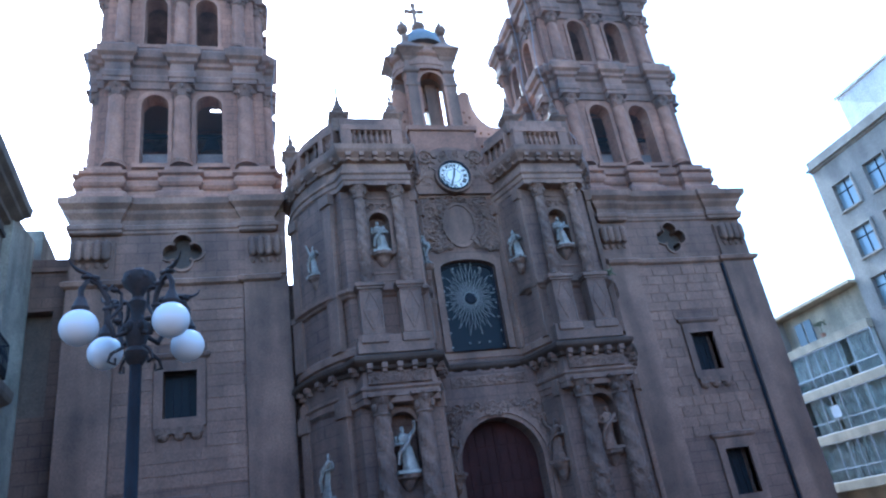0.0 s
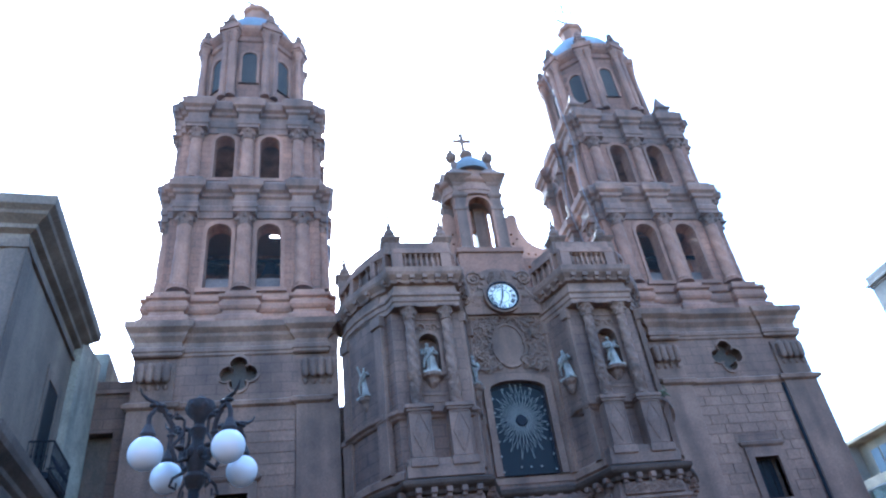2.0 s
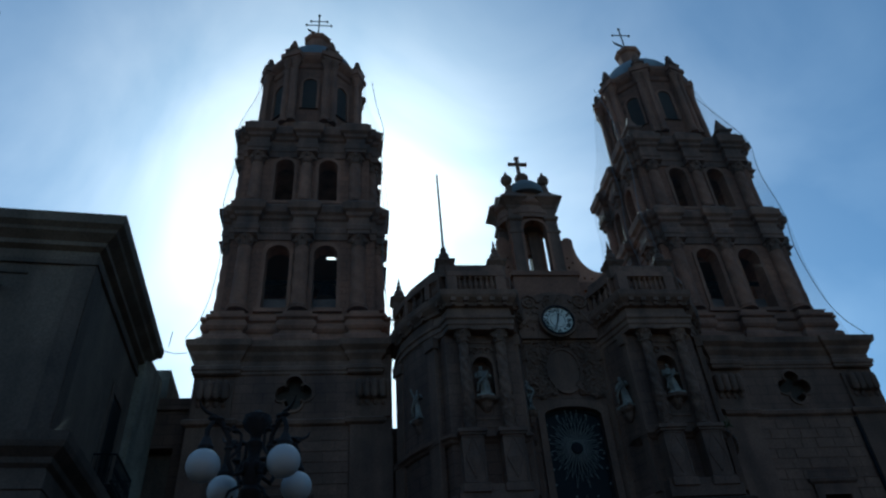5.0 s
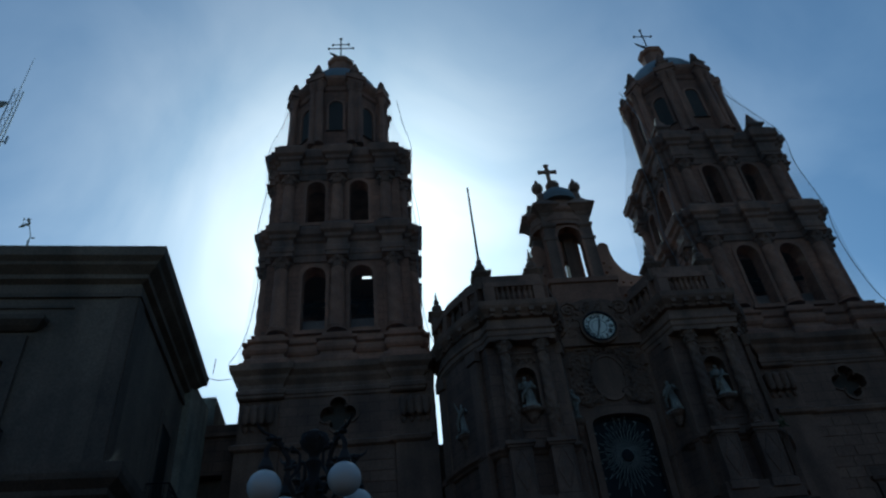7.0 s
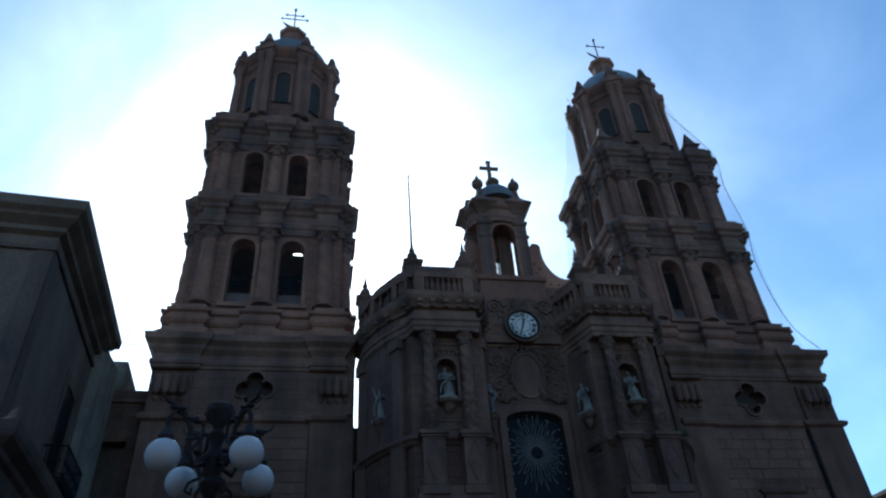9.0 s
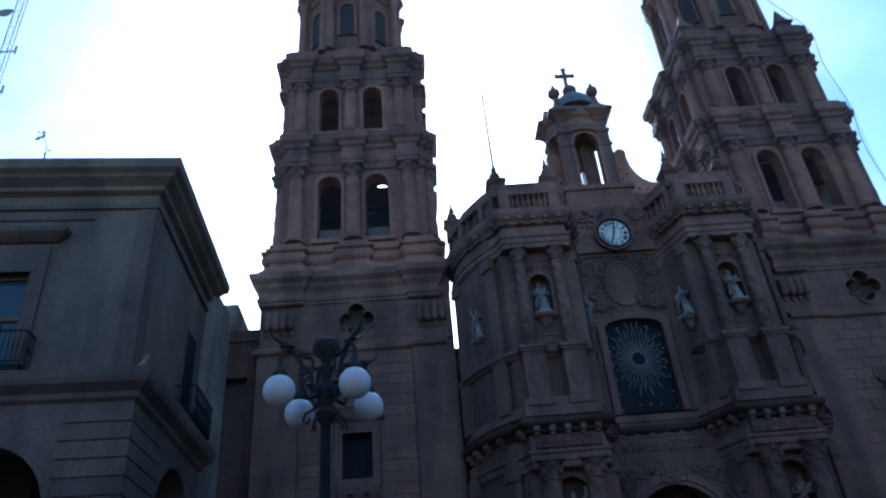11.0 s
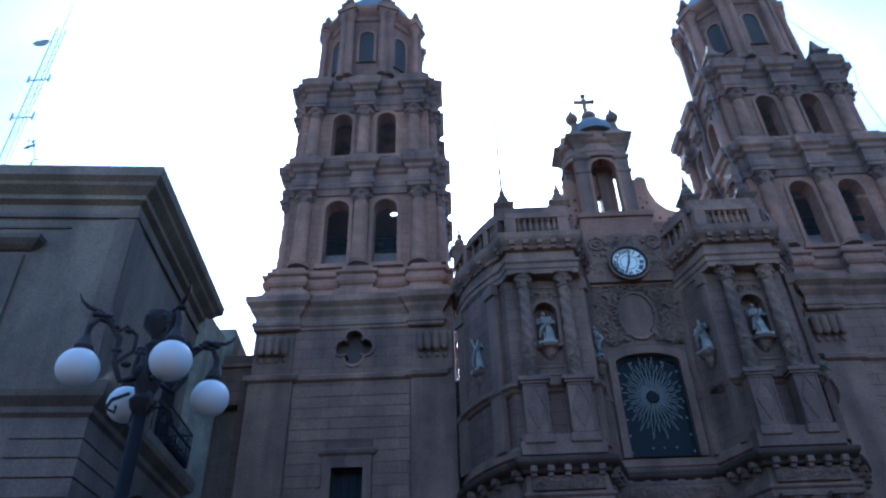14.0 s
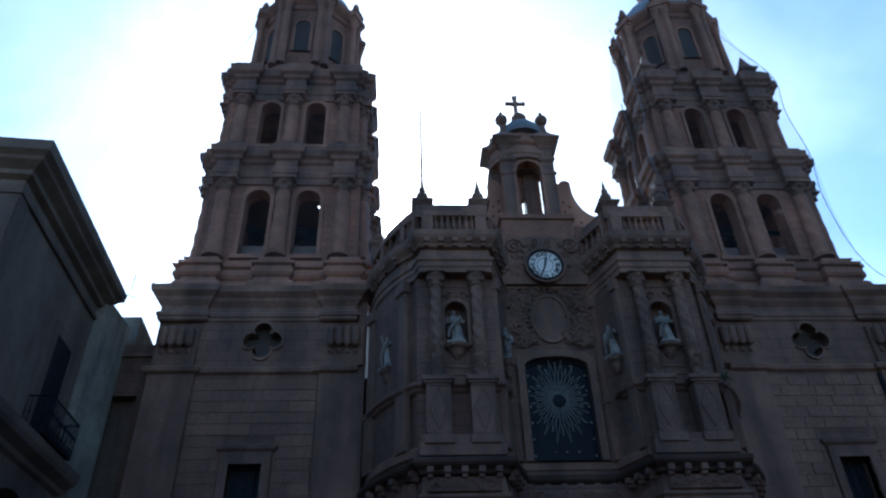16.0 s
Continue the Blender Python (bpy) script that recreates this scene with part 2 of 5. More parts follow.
def offset_poly(poly, d):
    out = []
    n = len(poly)
    for i in range(n):
        a, b, c = Vector(poly[i - 1]), Vector(poly[i]), Vector(poly[(i + 1) % n])
        e1, e2 = (b - a).normalized(), (c - b).normalized()
        n1, n2 = Vector((e1.y, -e1.x)), Vector((e2.y, -e2.x))
        k = (n1 + n2)
        k = k / max(k.length_squared, 0.3) * 2
        out.append((b + k * d))
    return out


def sweep(poly, profile, bm=None, caps=True):
    """Closed solid: the ground plan poly (counter-clockwise) swept up a profile of (overhang, height)."""
    bm = bm or bmesh.new()
    rings = []
    for d, z in profile:
        rings.append([bm.verts.new((p.x, p.y, z)) for p in offset_poly(poly, d)])
    n = len(poly)
    for r0, r1 in zip(rings, rings[1:]):
        for i in range(n):
            bm.faces.new((r0[i], r0[(i + 1) % n], r1[(i + 1) % n], r1[i]))
    if caps:
        bm.faces.new(rings[0][::-1])
        bm.faces.new(rings[-1])
    return bm


def plate(outer, holes, y0, y1, bm=None):
    """Upright wall slab in the x-z plane with holes through it, from y0 (front) to y1."""
    tmp = bmesh.new()
    for loop in (outer, *holes):
        vs = [tmp.verts.new((x, y0, z)) for x, z in loop]
        for i in range(len(vs)):
            tmp.edges.new((vs[i], vs[(i + 1) % len(vs)]))
    bmesh.ops.triangle_fill(tmp, use_beauty=True, use_dissolve=False, edges=tmp.edges[:])
    geo = bmesh.ops.extrude_face_region(tmp, geom=tmp.faces[:])
    bmesh.ops.translate(tmp, vec=(0, y1 - y0, 0), verts=[g for g in geo["geom"] if isinstance(g, bmesh.types.BMVert)])
    if bm is None:
        return tmp
    me = bpy.data.meshes.new("tmp")
    tmp.to_mesh(me)
    tmp.free()
    bm.from_mesh(me)
    bpy.data.meshes.remove(me)
    return bm


def rect(x0, x1, z0, z1):
    return [(x0, z0), (x1, z0), (x1, z1), (x0, z1)]


def arch(cx, half, z0, z1, flat=1.0, n=14):
    """Arched opening: jambs from z0, crown at z1; flat: rise of the head over half its width."""
    zs = z1 - half * flat
    return [(cx - half, z0), (cx + half, z0)] + [(cx + half * math.cos(math.pi * i / n), zs + half * flat * math.sin(math.pi * i / n)) for i in range(n + 1)]


def quatrefoil(cx, cz, r, n=10):
    pts = []
    for k in range(4):
        a = math.pi / 2 * k
        for i in range(n + 1):
            b = a - 1.95 + 3.9 * i / n
            pts.append((cx + 0.52 * r * math.cos(a) + 0.48 * r * math.cos(b), cz + 0.52 * r * math.sin(a) + 0.48 * r * math.sin(b)))
    return pts


def ring(inner, outer, y0, y1, bm=None):
    return plate(outer, [inner], y0, y1, bm)


def grow(loop, cx, cz, k, kz=None):
    kz = kz or k
    return [(cx + (x - cx) * k, cz + (z - cz) * kz) for x, z in loop]


def lathe(profile, seg=16, bm=None, at=(0, 0, 0), twist=None):
    """Turned solid; profile of (radius, height). twist: (lobes, depth, turns) for a spiral shaft."""
    bm = bm or bmesh.new()
    z0, z1 = profile[0][1], profile[-1][1]
    rings = []
    for r, z in profile:
        ringv = []
        for i in range(seg):
            a = 2 * math.pi * i / seg
            k = 1.0
            if twist:
                k = 1 + twist[1] * math.sin(twist[0] * a + 2 * math.pi * twist[2] * (z - z0) / (z1 - z0))
            ringv.append(bm.verts.new((at[0] + r * k * math.cos(a), at[1] + r * k * math.sin(a), at[2] + z)))
        rings.append(ringv)
    for r0, r1 in zip(rings, rings[1:]):
        for i in range(seg):
            bm.faces.new((r0[i], r0[(i + 1) % seg], r1[(i + 1) % seg], r1[i]))
    bm.faces.new(rings[0][::-1])
    bm.faces.new(rings[-1])
    return bm


def tube(points, radius, bm=None, seg=6, taper=1.0):
    bm = bm or bmesh.new()
    pts = [Vector(p) for p in points]
    rings = []
    for i, p in enumerate(pts):
        d = (pts[min(i + 1, len(pts) - 1)] - pts[max(i - 1, 0)]).normalized()
        side = d.cross(Vector((0.31, 0.87, 0.38))).normalized()
        up = d.cross(side)
        r = radius * (1 + (taper - 1) * i / max(len(pts) - 1, 1))
        rings.append([bm.verts.new(p + (side * math.cos(2 * math.pi * k / seg) + up * math.sin(2 * math.pi * k / seg)) * r) for k in range(seg)])
    for r0, r1 in zip(rings, rings[1:]):
        for k in range(seg):
            bm.faces.new((r0[k], r0[(k + 1) % seg], r1[(k + 1) % seg], r1[k]))
    bm.faces.new(rings[0][::-1])
    bm.faces.new(rings[-1])
    return bm


def ball(bm, at, r, sx=1, sy=1, sz=1, u=12, v=8):
    bmesh.ops.create_uvsphere(bm, u_segments=u, v_segments=v, radius=r, matrix=Matrix.Translation(at) @ Matrix.Diagonal((sx, sy, sz, 1)))
    return bm


def curl(at, size, turns, flip, y, bm, thick=0.06):
    """A carved scroll, half sunk into an upright face at depth y."""
    pts = []
    n = 16
    for i in range(n + 1):
        f = i / n
        a = turns * 2 * math.pi * f
        r = size * (1 - 0.85 * f)
        pts.append((at[0] + flip * r * math.cos(a), y, at[1] + r * math.sin(a)))
    return tube(pts, thick, bm, 5, 0.6)


def relief(x0, x1, z0, z1, y, count, size, bm=None, seed=1, keep=None):
    """Carved foliage: scrolls, leaves and buds standing out of an upright face."""
    rnd = random.Random(seed)
    bm = bm or bmesh.new()
    for _ in range(count):
        x, z = rnd.uniform(x0, x1), rnd.uniform(z0, z1)
        if keep and not keep(x, z):
            continue
        s = size * rnd.uniform(0.6, 1.3)
        if rnd.random() < 0.6:
            curl((x, z), s, rnd.uniform(0.7, 1.5), rnd.choice((-1, 1)), y, bm, s * 0.2)
        else:
            a = rnd.uniform(0, math.pi)
            m = Matrix.Translation((x, y, z)) @ Matrix.Rotation(a, 4, "Y") @ Matrix.Diagonal((1.0, 0.35, 0.38, 1))
            bmesh.ops.create_icosphere(bm, subdivisions=1, radius=s, matrix=m)
    return bm


# ---- ground ----
gb = bmesh.new()
bmesh.ops.create_grid(gb, x_segments=8, y_segments=8, size=1500)
ground = part("ground", gb, PAVING)
tagged(ground, "brown-grey stone paving of the open plaza", "ground", kind="structure")


# unseen plain walls closing the plaza behind the camera, added to block low sky
for nm, row in (("wall_south", (-60, 45, -62, -60, 0, 16)), ("wall_west", (-62, -60, -60, -9, 0, 16)), ("wall_east", (45, 47, -60, -22, 0, 16))):
    tagged(part(nm, boxes(row), BOUNCE_WALL), "plain ochre wall added unseen to block low sky and warm the bounced light", "wall", kind="structure")


# ---- bell towers ----
def column_mesh(name, r, h, mat, spiral=True, depth=0.055):
    """Spiral shaft on a moulded base."""
    prof = [(r * 1.35, 0), (r * 1.35, 0.12 * r * 2), (r * 1.15, 0.3 * r), (r * 1.25, 0.55 * r), (r, 0.75 * r)]
    n = 64
    for i in range(n + 1):
        f = i / n
        prof.append((r * (1 - 0.14 * f), 0.75 * r + (h - 0.75 * r) * f))
    return mesh_of(name, lathe(prof, 16, twist=(3, depth, h / (r * 2.4)) if spiral else None), mat)


def capital_mesh(name, r, h, mat):
    bm = lathe([(r * 0.9, 0), (r * 1.05, h * 0.08), (r * 0.92, h * 0.15), (r * 1.05, h * 0.5), (r * 1.4, h * 0.85), (r * 1.45, h * 0.86)], 12)
    box(bm, -r * 1.5, r * 1.5, -r * 1.5, r * 1.5, h * 0.86, h)
    for k in range(8):
        a = math.pi / 4 * k
        ball(bm, (r * 1.2 * math.cos(a), r * 1.2 * math.sin(a), h * (0.4 if k % 2 else 0.7)), r * 0.32, 1, 1, 1.3, 6, 4)
    return mesh_of(name, bm, mat)


def pinnacle_mesh(name, w, h, mat):
    """Knobbly obelisk on a square die."""
    bm = boxes((-w, w, -w, w, 0, h * 0.2), (-w * 1.15, w * 1.15, -w * 1.15, w * 1.15, h * 0.2, h * 0.25))
    lathe([(w * 0.8, h * 0.25), (w * 0.95, h * 0.36), (w * 0.7, h * 0.45), (w * 0.82, h * 0.5), (w * 0.72, h * 0.62), (w * 0.5, h * 0.68), (w * 0.62, h * 0.73), (w * 0.45, h * 0.86), (w * 0.28, h * 0.9), (w * 0.36, h * 0.94), (w * 0.1, h)], 9, bm, twist=(3, 0.1, 1))
    return mesh_of(name, bm, mat)


def square_plan(cx, cy, half, cols, out=0.28, cw=0.55):
    """Square with a break forward at every column of each side."""
    pts = []
    side = []
    for c in cols:
        side += [(c - cw, 0), (c - cw, out), (c + cw, out), (c + cw, 0)]
    for k in range(4):
        a = math.pi / 2 * k
        ca, sa = math.cos(a), math.sin(a)
        for u, d in [(-half, 0)] + side:
            x, y = u, -half - d
            pts.append((cx + x * ca - y * sa, cy + x * sa + y * ca))
    return pts


COL1 = column_mesh("column_shaft", 0.42, 3.95, PINK_SMOOTH)
COL2 = column_mesh("column_shaft", 0.36, 3.0, PINK_SMOOTH)
CAP = capital_mesh("column_capital", 0.38, 0.75, PINK_TRIM)
PIN = pinnacle_mesh("pinnacle", 0.4, 1.65, PINK_TRIM)
spike = sweep([(-0.4, -0.4), (0.4, -0.4), (0.4, 0.4), (-0.4, 0.4)], [(0.12, 0.0), (0.12, 0.18), (0.0, 0.24), (0.0, 0.55), (0.14, 0.66), (0.14, 0.8), (-0.02, 0.9), (-0.2, 1.45), (-0.3, 1.85), (-0.37, 2.1)])
PIN_S = mesh_of("corner_pinnacle", spike, PINK_TRIM)
BASE_X = 11.75


def bell_tower(s):
    """One of the two equal towers; s = -1 or 1 is its side of the portal."""
    root = thing("bell_tower", "tall pink and grey stone bell tower with arcaded domed belfry", "bell tower", (s * BASE_X, 0, 0), "pair of bell towers")
    root.scale = (1, 0.93, 1)
    half = 4.33

    def add(name, bm, mat, label="", smooth=False, parent=None):
        return part(name, bm, mat, parent or root, label, smooth)

    # base: front wall with its openings, plain sides and back
    qz = 15.16 if s < 0 else 15.1
    quat, win, low = quatrefoil(-s * 0.02, qz, 0.8), rect(-0.62, 0.62, 8.15, 10.0), rect(-0.62, 0.62, 2.6, 4.55)
    add("front_wall", plate(rect(-half, half, 0, 17.0), [quat, win, low], 0.0, 0.9), STONE)
    add("rear_walls", boxes((-half, -half + 0.9, 0.9, 10.5, 0, 17.0), (half - 0.9, half, 0.9, 10.5, 0, 17.0), (-half + 0.9, half - 0.9, 9.6, 10.5, 0, 17.0)), STONE)
    # darkened slab stands in for the unlit room behind the openings
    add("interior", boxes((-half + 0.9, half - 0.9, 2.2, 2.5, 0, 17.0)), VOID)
    for x0 in (-half, half - 1.85):
        pil = add("pilaster", boxes((x0, x0 + 1.85, -0.16, 0, 0, 13.7), (x0 - 0.06, x0 + 1.91, -0.26, 0, 0, 1.2), bevel=0.02), STONE_SMOOTH)
        c = boxes((x0 + 0.1, x0 + 1.75, -0.16, 0, 13.98, 15.75))
        box(c, x0 + 0.25, x0 + 1.6, -0.42, 0, 14.9, 15.6, 0.04)
        for k in range(4):
            xx = x0 + 0.4 + 0.35 * k
            lathe([(0.03, 14.72), (0.13, 14.8), (0.165, 15.0), (0.165, 15.45), (0.12, 15.6), (0.03, 15.66)], 10, c, (xx, -0.4, 0))
            ball(c, (xx, -0.22, 14.62), 0.11, 1, 0.7, 1.4, 8, 6)
        add("pilaster_console", c, TRIM, parent=pil)
    # the courses stop short on the portal's side, where a narrow gap stays open
    west, east = (-half, half - 0.48) if s < 0 else (-half + 0.48, half)
    ress = [(west, 10.5), (west, -0.18), (-half + 1.9, -0.18), (-half + 1.9, 0), (half - 1.9, 0), (half - 1.9, -0.18), (east, -0.18), (east, 10.5)]
    add("string_course", sweep(ress, [(0.02, 13.62), (0.16, 13.7), (0.2, 13.86), (0.06, 13.95), (0.0, 13.98)]), TRIM)
    add("entablature", sweep(ress, [(0.0, 16.02), (0.08, 16.08), (0.08, 16.2), (0.14, 16.24), (0.14, 16.42), (0.02, 16.5), (0.02, 16.72), (0.2, 16.95), (0.24, 17.1), (0.46, 17.3), (0.5, 17.58), (0.36, 17.64), (-0.4, 17.7)]), TRIM)
    # quatrefoil and window frames
    add("quatrefoil_frame", ring(quat, grow(quat, -s * 0.02, qz, 1.16), -0.1, 0.3), STONE_SMOOTH)
    # dark backing, coloured as the shade inside the quatrefoil
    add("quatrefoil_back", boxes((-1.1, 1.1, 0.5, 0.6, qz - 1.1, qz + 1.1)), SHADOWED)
    for z0, z1 in ((8.15, 10.0), (2.6, 4.55)):
        w = add("window", ring(rect(-0.62, 0.62, z0, z1), rect(-0.95, 0.95, z0 - 0.35, z1 + 0.45), -0.14, 0.3), TRIM)
        add("window_hood", sweep([(-1.0, 0.05), (-1.0, -0.1), (1.0, -0.1), (1.0, 0.05)], [(0, z1 + 0.45), (0.12, z1 + 0.55), (0.14, z1 + 0.68), (0, z1 + 0.75)]), TRIM, parent=w)
        ap = boxes((-0.85, 0.85, -0.2, 0, z0 - 0.6, z0 - 0.35))
        for xx in (-0.6, 0, 0.6):
            ball(ap, (xx, -0.05, z0 - 0.65), 0.24, 1, 0.7, 0.9, 10, 6)
        add("window_apron", ap, STONE_CARVED, parent=w)
        add("pane", boxes((-0.62, 0.62, 0.56, 0.6, z0, z1)), DARKGLASS, parent=w)
        for x in (-0.3, 0.0, 0.3):
            add("window_bar", boxes((x - 0.02, x + 0.02, 0.4, 0.44, z0, z1)), IRON, parent=w)
    # pedestal zone between base and belfry
    cy, c1, c2, c3 = 5.55, s * 0.2, s * 0.3, s * 0.58
    cols = (-3.3, 0.0, 3.3)
    pl = square_plan(c1, cy, 3.85, cols, 0.42, 0.66)
    add("pedestal_course", sweep(pl, [(d * 0.5, z) for d, z in ((0.75, 17.4), (0.72, 17.85), (0.42, 17.9), (0.36, 18.05), (0.6, 18.12), (0.76, 18.24), (0.83, 18.42), (0.78, 18.6), (0.6, 18.73), (0.3, 18.8), (0.22, 19.0), (0.42, 19.06), (0.6, 19.2), (0.58, 19.42), (0.36, 19.52), (0.34, 19.6), (0.66, 19.66), (0.7, 19.8), (0.2, 19.88), (0.1, 20.15), (-0.8, 20.2))]), PINK_SMOOTH, "pink stone pedestal course with a bulging moulding")
    # belfry stages
    for hw, zf, z1, ow, oz0, oz1, cx, col, coh, top in ((3.82, 19.9, 25.4, 0.62, 20.5, 24.5, c1, COL1, 3.95, 27.0), (3.62, 27.4, 31.7, 0.55, 27.75, 31.0, c2, COL2, 3.0, 33.4)):
        holes = [arch(-1.28, ow, oz0, oz1), arch(1.22, ow, oz0, oz1)]
        for k in range(4):
            w = plate(rect(-hw + (0.85 if k % 2 else 0), hw - (0.85 if k % 2 else 0), zf, z1), holes, -hw, -hw + 0.85)
            bmesh.ops.transform(w, matrix=Matrix.Translation((cx, cy, 0)) @ Matrix.Rotation(math.pi / 2 * k, 4, "Z"), verts=w.verts)
            wall = add("belfry_wall", w, PINK)
            for h in holes:
                hx = (h[0][0] + h[1][0]) / 2
                sur = ring(h, [(hx + (x - hx) * 1.3, z if z > oz0 + 0.01 else z) for x, z in grow(h, hx, oz0, 1.0, 1.06)], -hw - 0.1, -hw)
                box(sur, hx - ow * 1.5, hx + ow * 1.5, -hw - 0.2, -hw, oz0 - 0.22, oz0)
                bmesh.ops.transform(sur, matrix=Matrix.Translation((cx, cy, 0)) @ Matrix.Rotation(math.pi / 2 * k, 4, "Z"), verts=sur.verts)
                add("opening_surround", sur, PINK_SMOOTH, parent=wall)
            for u in (-3.15, -0.03, 3.1):
                u *= hw / 4.0
                m = Matrix.Translation((cx, cy, 0)) @ Matrix.Rotation(math.pi / 2 * k, 4, "Z") @ Matrix.Translation((u, -hw - 0.12, oz0 - 0.2))
                c = shared("column", col, root, m)
                shared("capital", CAP, c, Matrix.Translation((0, 0, coh)))
        pp = square_plan(cx, cy, hw, [u * hw / 4.0 for u in (-3.15, -0.03, 3.1)], 0.42, 0.5)
        add("belfry_entablature", sweep(pp, [(-0.3, z1 - 0.6), (0.1, z1 - 0.55), (0.1, z1 - 0.15), (0.16, z1 - 0.1), (0.16, z1 + 0.2), (0.06, z1 + 0.3), (0.06, z1 + 0.75), (0.2, z1 + 0.85), (0.22, z1 + 1.05), (0.4, z1 + 1.2), (0.44, top), (0.3, top + 0.06), (0.22, top + 0.3), (-0.2, top + 0.36), (-0.25, top + 0.75), (-1.0, top + 0.8)], caps=top > 30), PINK_TRIM, "weathered pinkish grey stone entablature broken forward over the columns")
        if top < 30:
            add("opening_parapet", boxes((cx - 2.9, cx + 2.9, cy - hw + 0.9, cy - hw + 1.1, zf, zf + 1.75)), RECESS)
            # floor between the stages, with a hatch
            fl = plate([(-3.2, -3.2), (3.2, -3.2), (3.2, 3.2), (-3.2, 3.2)], [[(1.0, -1.2), (1.72, -1.2), (1.72, -0.9), (1.0, -0.9)]], 0, 0.05)
            bmesh.ops.transform(fl, matrix=Matrix.Translation((cx, cy, 26.95)) @ Matrix.Rotation(radians(90), 4, "X"), verts=fl.verts)
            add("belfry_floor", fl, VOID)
            bell = lathe([(0.62, 0), (0.6, 0.06), (0.46, 0.3), (0.36, 0.75), (0.3, 0.95), (0.12, 1.05), (0.05, 1.06)], 16)
            bmesh.ops.translate(bell, vec=(cx + 1.2, cy - 1.2, 22.6), verts=bell.verts)
            box(bell, cx - 3.0, cx + 3.0, cy - 1.3, cy - 1.1, 23.65, 23.85)
            add("bell", bell, IRON, "dark bronze bell on a beam", True)
        else:
            add("belfry_ceiling", boxes((cx - 3.0, cx + 3.0, cy - 3.0, cy + 3.0, 31.8, 32.0)), VOID)
    for sx in (-1, 1) if s > 0 else ():
        for sy in (-1, 1):
            shared("corner_pinnacle", PIN_S, root, pose(c2 + sx * 3.15, cy + sy * 3.25, 33.9))
    # octagonal drum, dome and lantern
    def octo(cx, r):
        return [(cx + r / math.cos(math.pi / 8) * math.cos(math.pi / 8 + math.pi / 4 * k), cy + r / math.cos(math.pi / 8) * math.sin(math.pi / 8 + math.pi / 4 * k)) for k in range(8)]
    o = octo(c3, 2.82)
    add("drum", sweep(o, [(0.3, 33.4), (0.3, 34.8), (0.12, 34.95), (0.0, 35.1), (0.0, 40.3), (0.12, 40.4), (0.16, 40.75), (0.4, 41.0), (0.52, 41.2), (0.54, 41.5), (0.2, 41.62), (-0.1, 41.7)]), PINK)
    for k in range(8):
        a = math.pi / 4 * k
        m = Matrix.Translation((c3, cy, 0)) @ Matrix.Rotation(a, 4, "Z")
        hole = arch(0, 0.46, 36.3, 39.2)
        f = ring(hole, [(x * 1.35, z if z < 36.4 else 38.74 + (z - 38.74) * 1.35) for x, z in hole], -2.97, -2.8)
        bmesh.ops.transform(f, matrix=m, verts=f.verts)
        dw = add("drum_window", f, PINK_SMOOTH)
        # dark arch on the solid drum stands in for a shaded opening
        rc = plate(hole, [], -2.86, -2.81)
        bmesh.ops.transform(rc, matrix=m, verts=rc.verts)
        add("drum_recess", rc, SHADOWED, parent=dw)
        b = boxes((-0.3, 0.3, -3.42, -2.9, 34.8, 40.9))
        for e in (-0.27, 0.27):
            lathe([(0.3, 34.8), (0.3, 35.1), (0.22, 35.2), (0.23, 36.5), (0.19, 39.9), (0.24, 39.95), (0.2, 40.1), (0.33, 40.6), (0.34, 40.75)], 10, b, (e, -3.36, 0), (3, 0.07, 4))
        box(b, -0.62, 0.62, -3.62, -2.8, 40.75, 41.0)
        box(b, -0.72, 0.72, -3.72, -2.8, 41.0, 41.4)
        bmesh.ops.transform(b, matrix=m @ Matrix.Rotation(math.pi / 8, 4, "Z"), verts=b.verts)
        add("drum_buttress", b, PINK_SMOOTH)
        shared("pinnacle", PIN, root, m @ Matrix.Rotation(math.pi / 8, 4, "Z") @ Matrix.Translation((0, -3.3, 41.36)))
    prof = [(3.0 * math.cos(a), 41.6 + 3.2 * math.sin(a)) for a in [math.pi / 2 * i / 9 for i in range(8)]]
    add("dome", lathe(prof, 24, at=(c3, cy, 0)), TILE, "bluish tiled dome cap", True)
    add("lantern", sweep(octo(c3, 0.78), [(0.5, 44.0), (0.5, 44.5), (0.1, 44.6), (0, 44.7), (0, 46.3), (0.15, 46.45), (0.2, 46.75), (0.0, 46.85), (-0.4, 47.1)]), PINK_SMOOTH)
    x0, z0 = c3, 47.0
    cr = tube([(x0, cy, z0), (x0, cy, z0 + 3.1)], 0.055)
    for zz, ww in (((z0 + 1.9, 0.95), (z0 + 2.4, 0.62)) if s < 0 else ((z0 + 2.3, 0.7),)):
        tube([(x0 - ww, cy, zz), (x0 + ww, cy, zz)], 0.05, cr)
        for e in (-ww, ww):
            ball(cr, (x0 + e, cy, zz), 0.11, u=8, v=6)
    ball(cr, (x0, cy, z0 + 3.15), 0.12, u=8, v=6)
    ball(cr, (x0, cy, z0 + 0.1), 0.28, u=10, v=6)
    v = [cr.verts.new(p) for p in ((x0 - 0.9, cy, z0 + 1.5), (x0 - 0.1, cy, z0 + 0.95), (x0 - 0.1, cy, z0 + 0.6), (x0 - 0.75, cy, z0 + 1.15), (x0 - 0.9, cy + 0.04, z0 + 1.5), (x0 - 0.1, cy + 0.04, z0 + 0.95), (x0 - 0.1, cy + 0.04, z0 + 0.6), (x0 - 0.75, cy + 0.04, z0 + 1.15))]
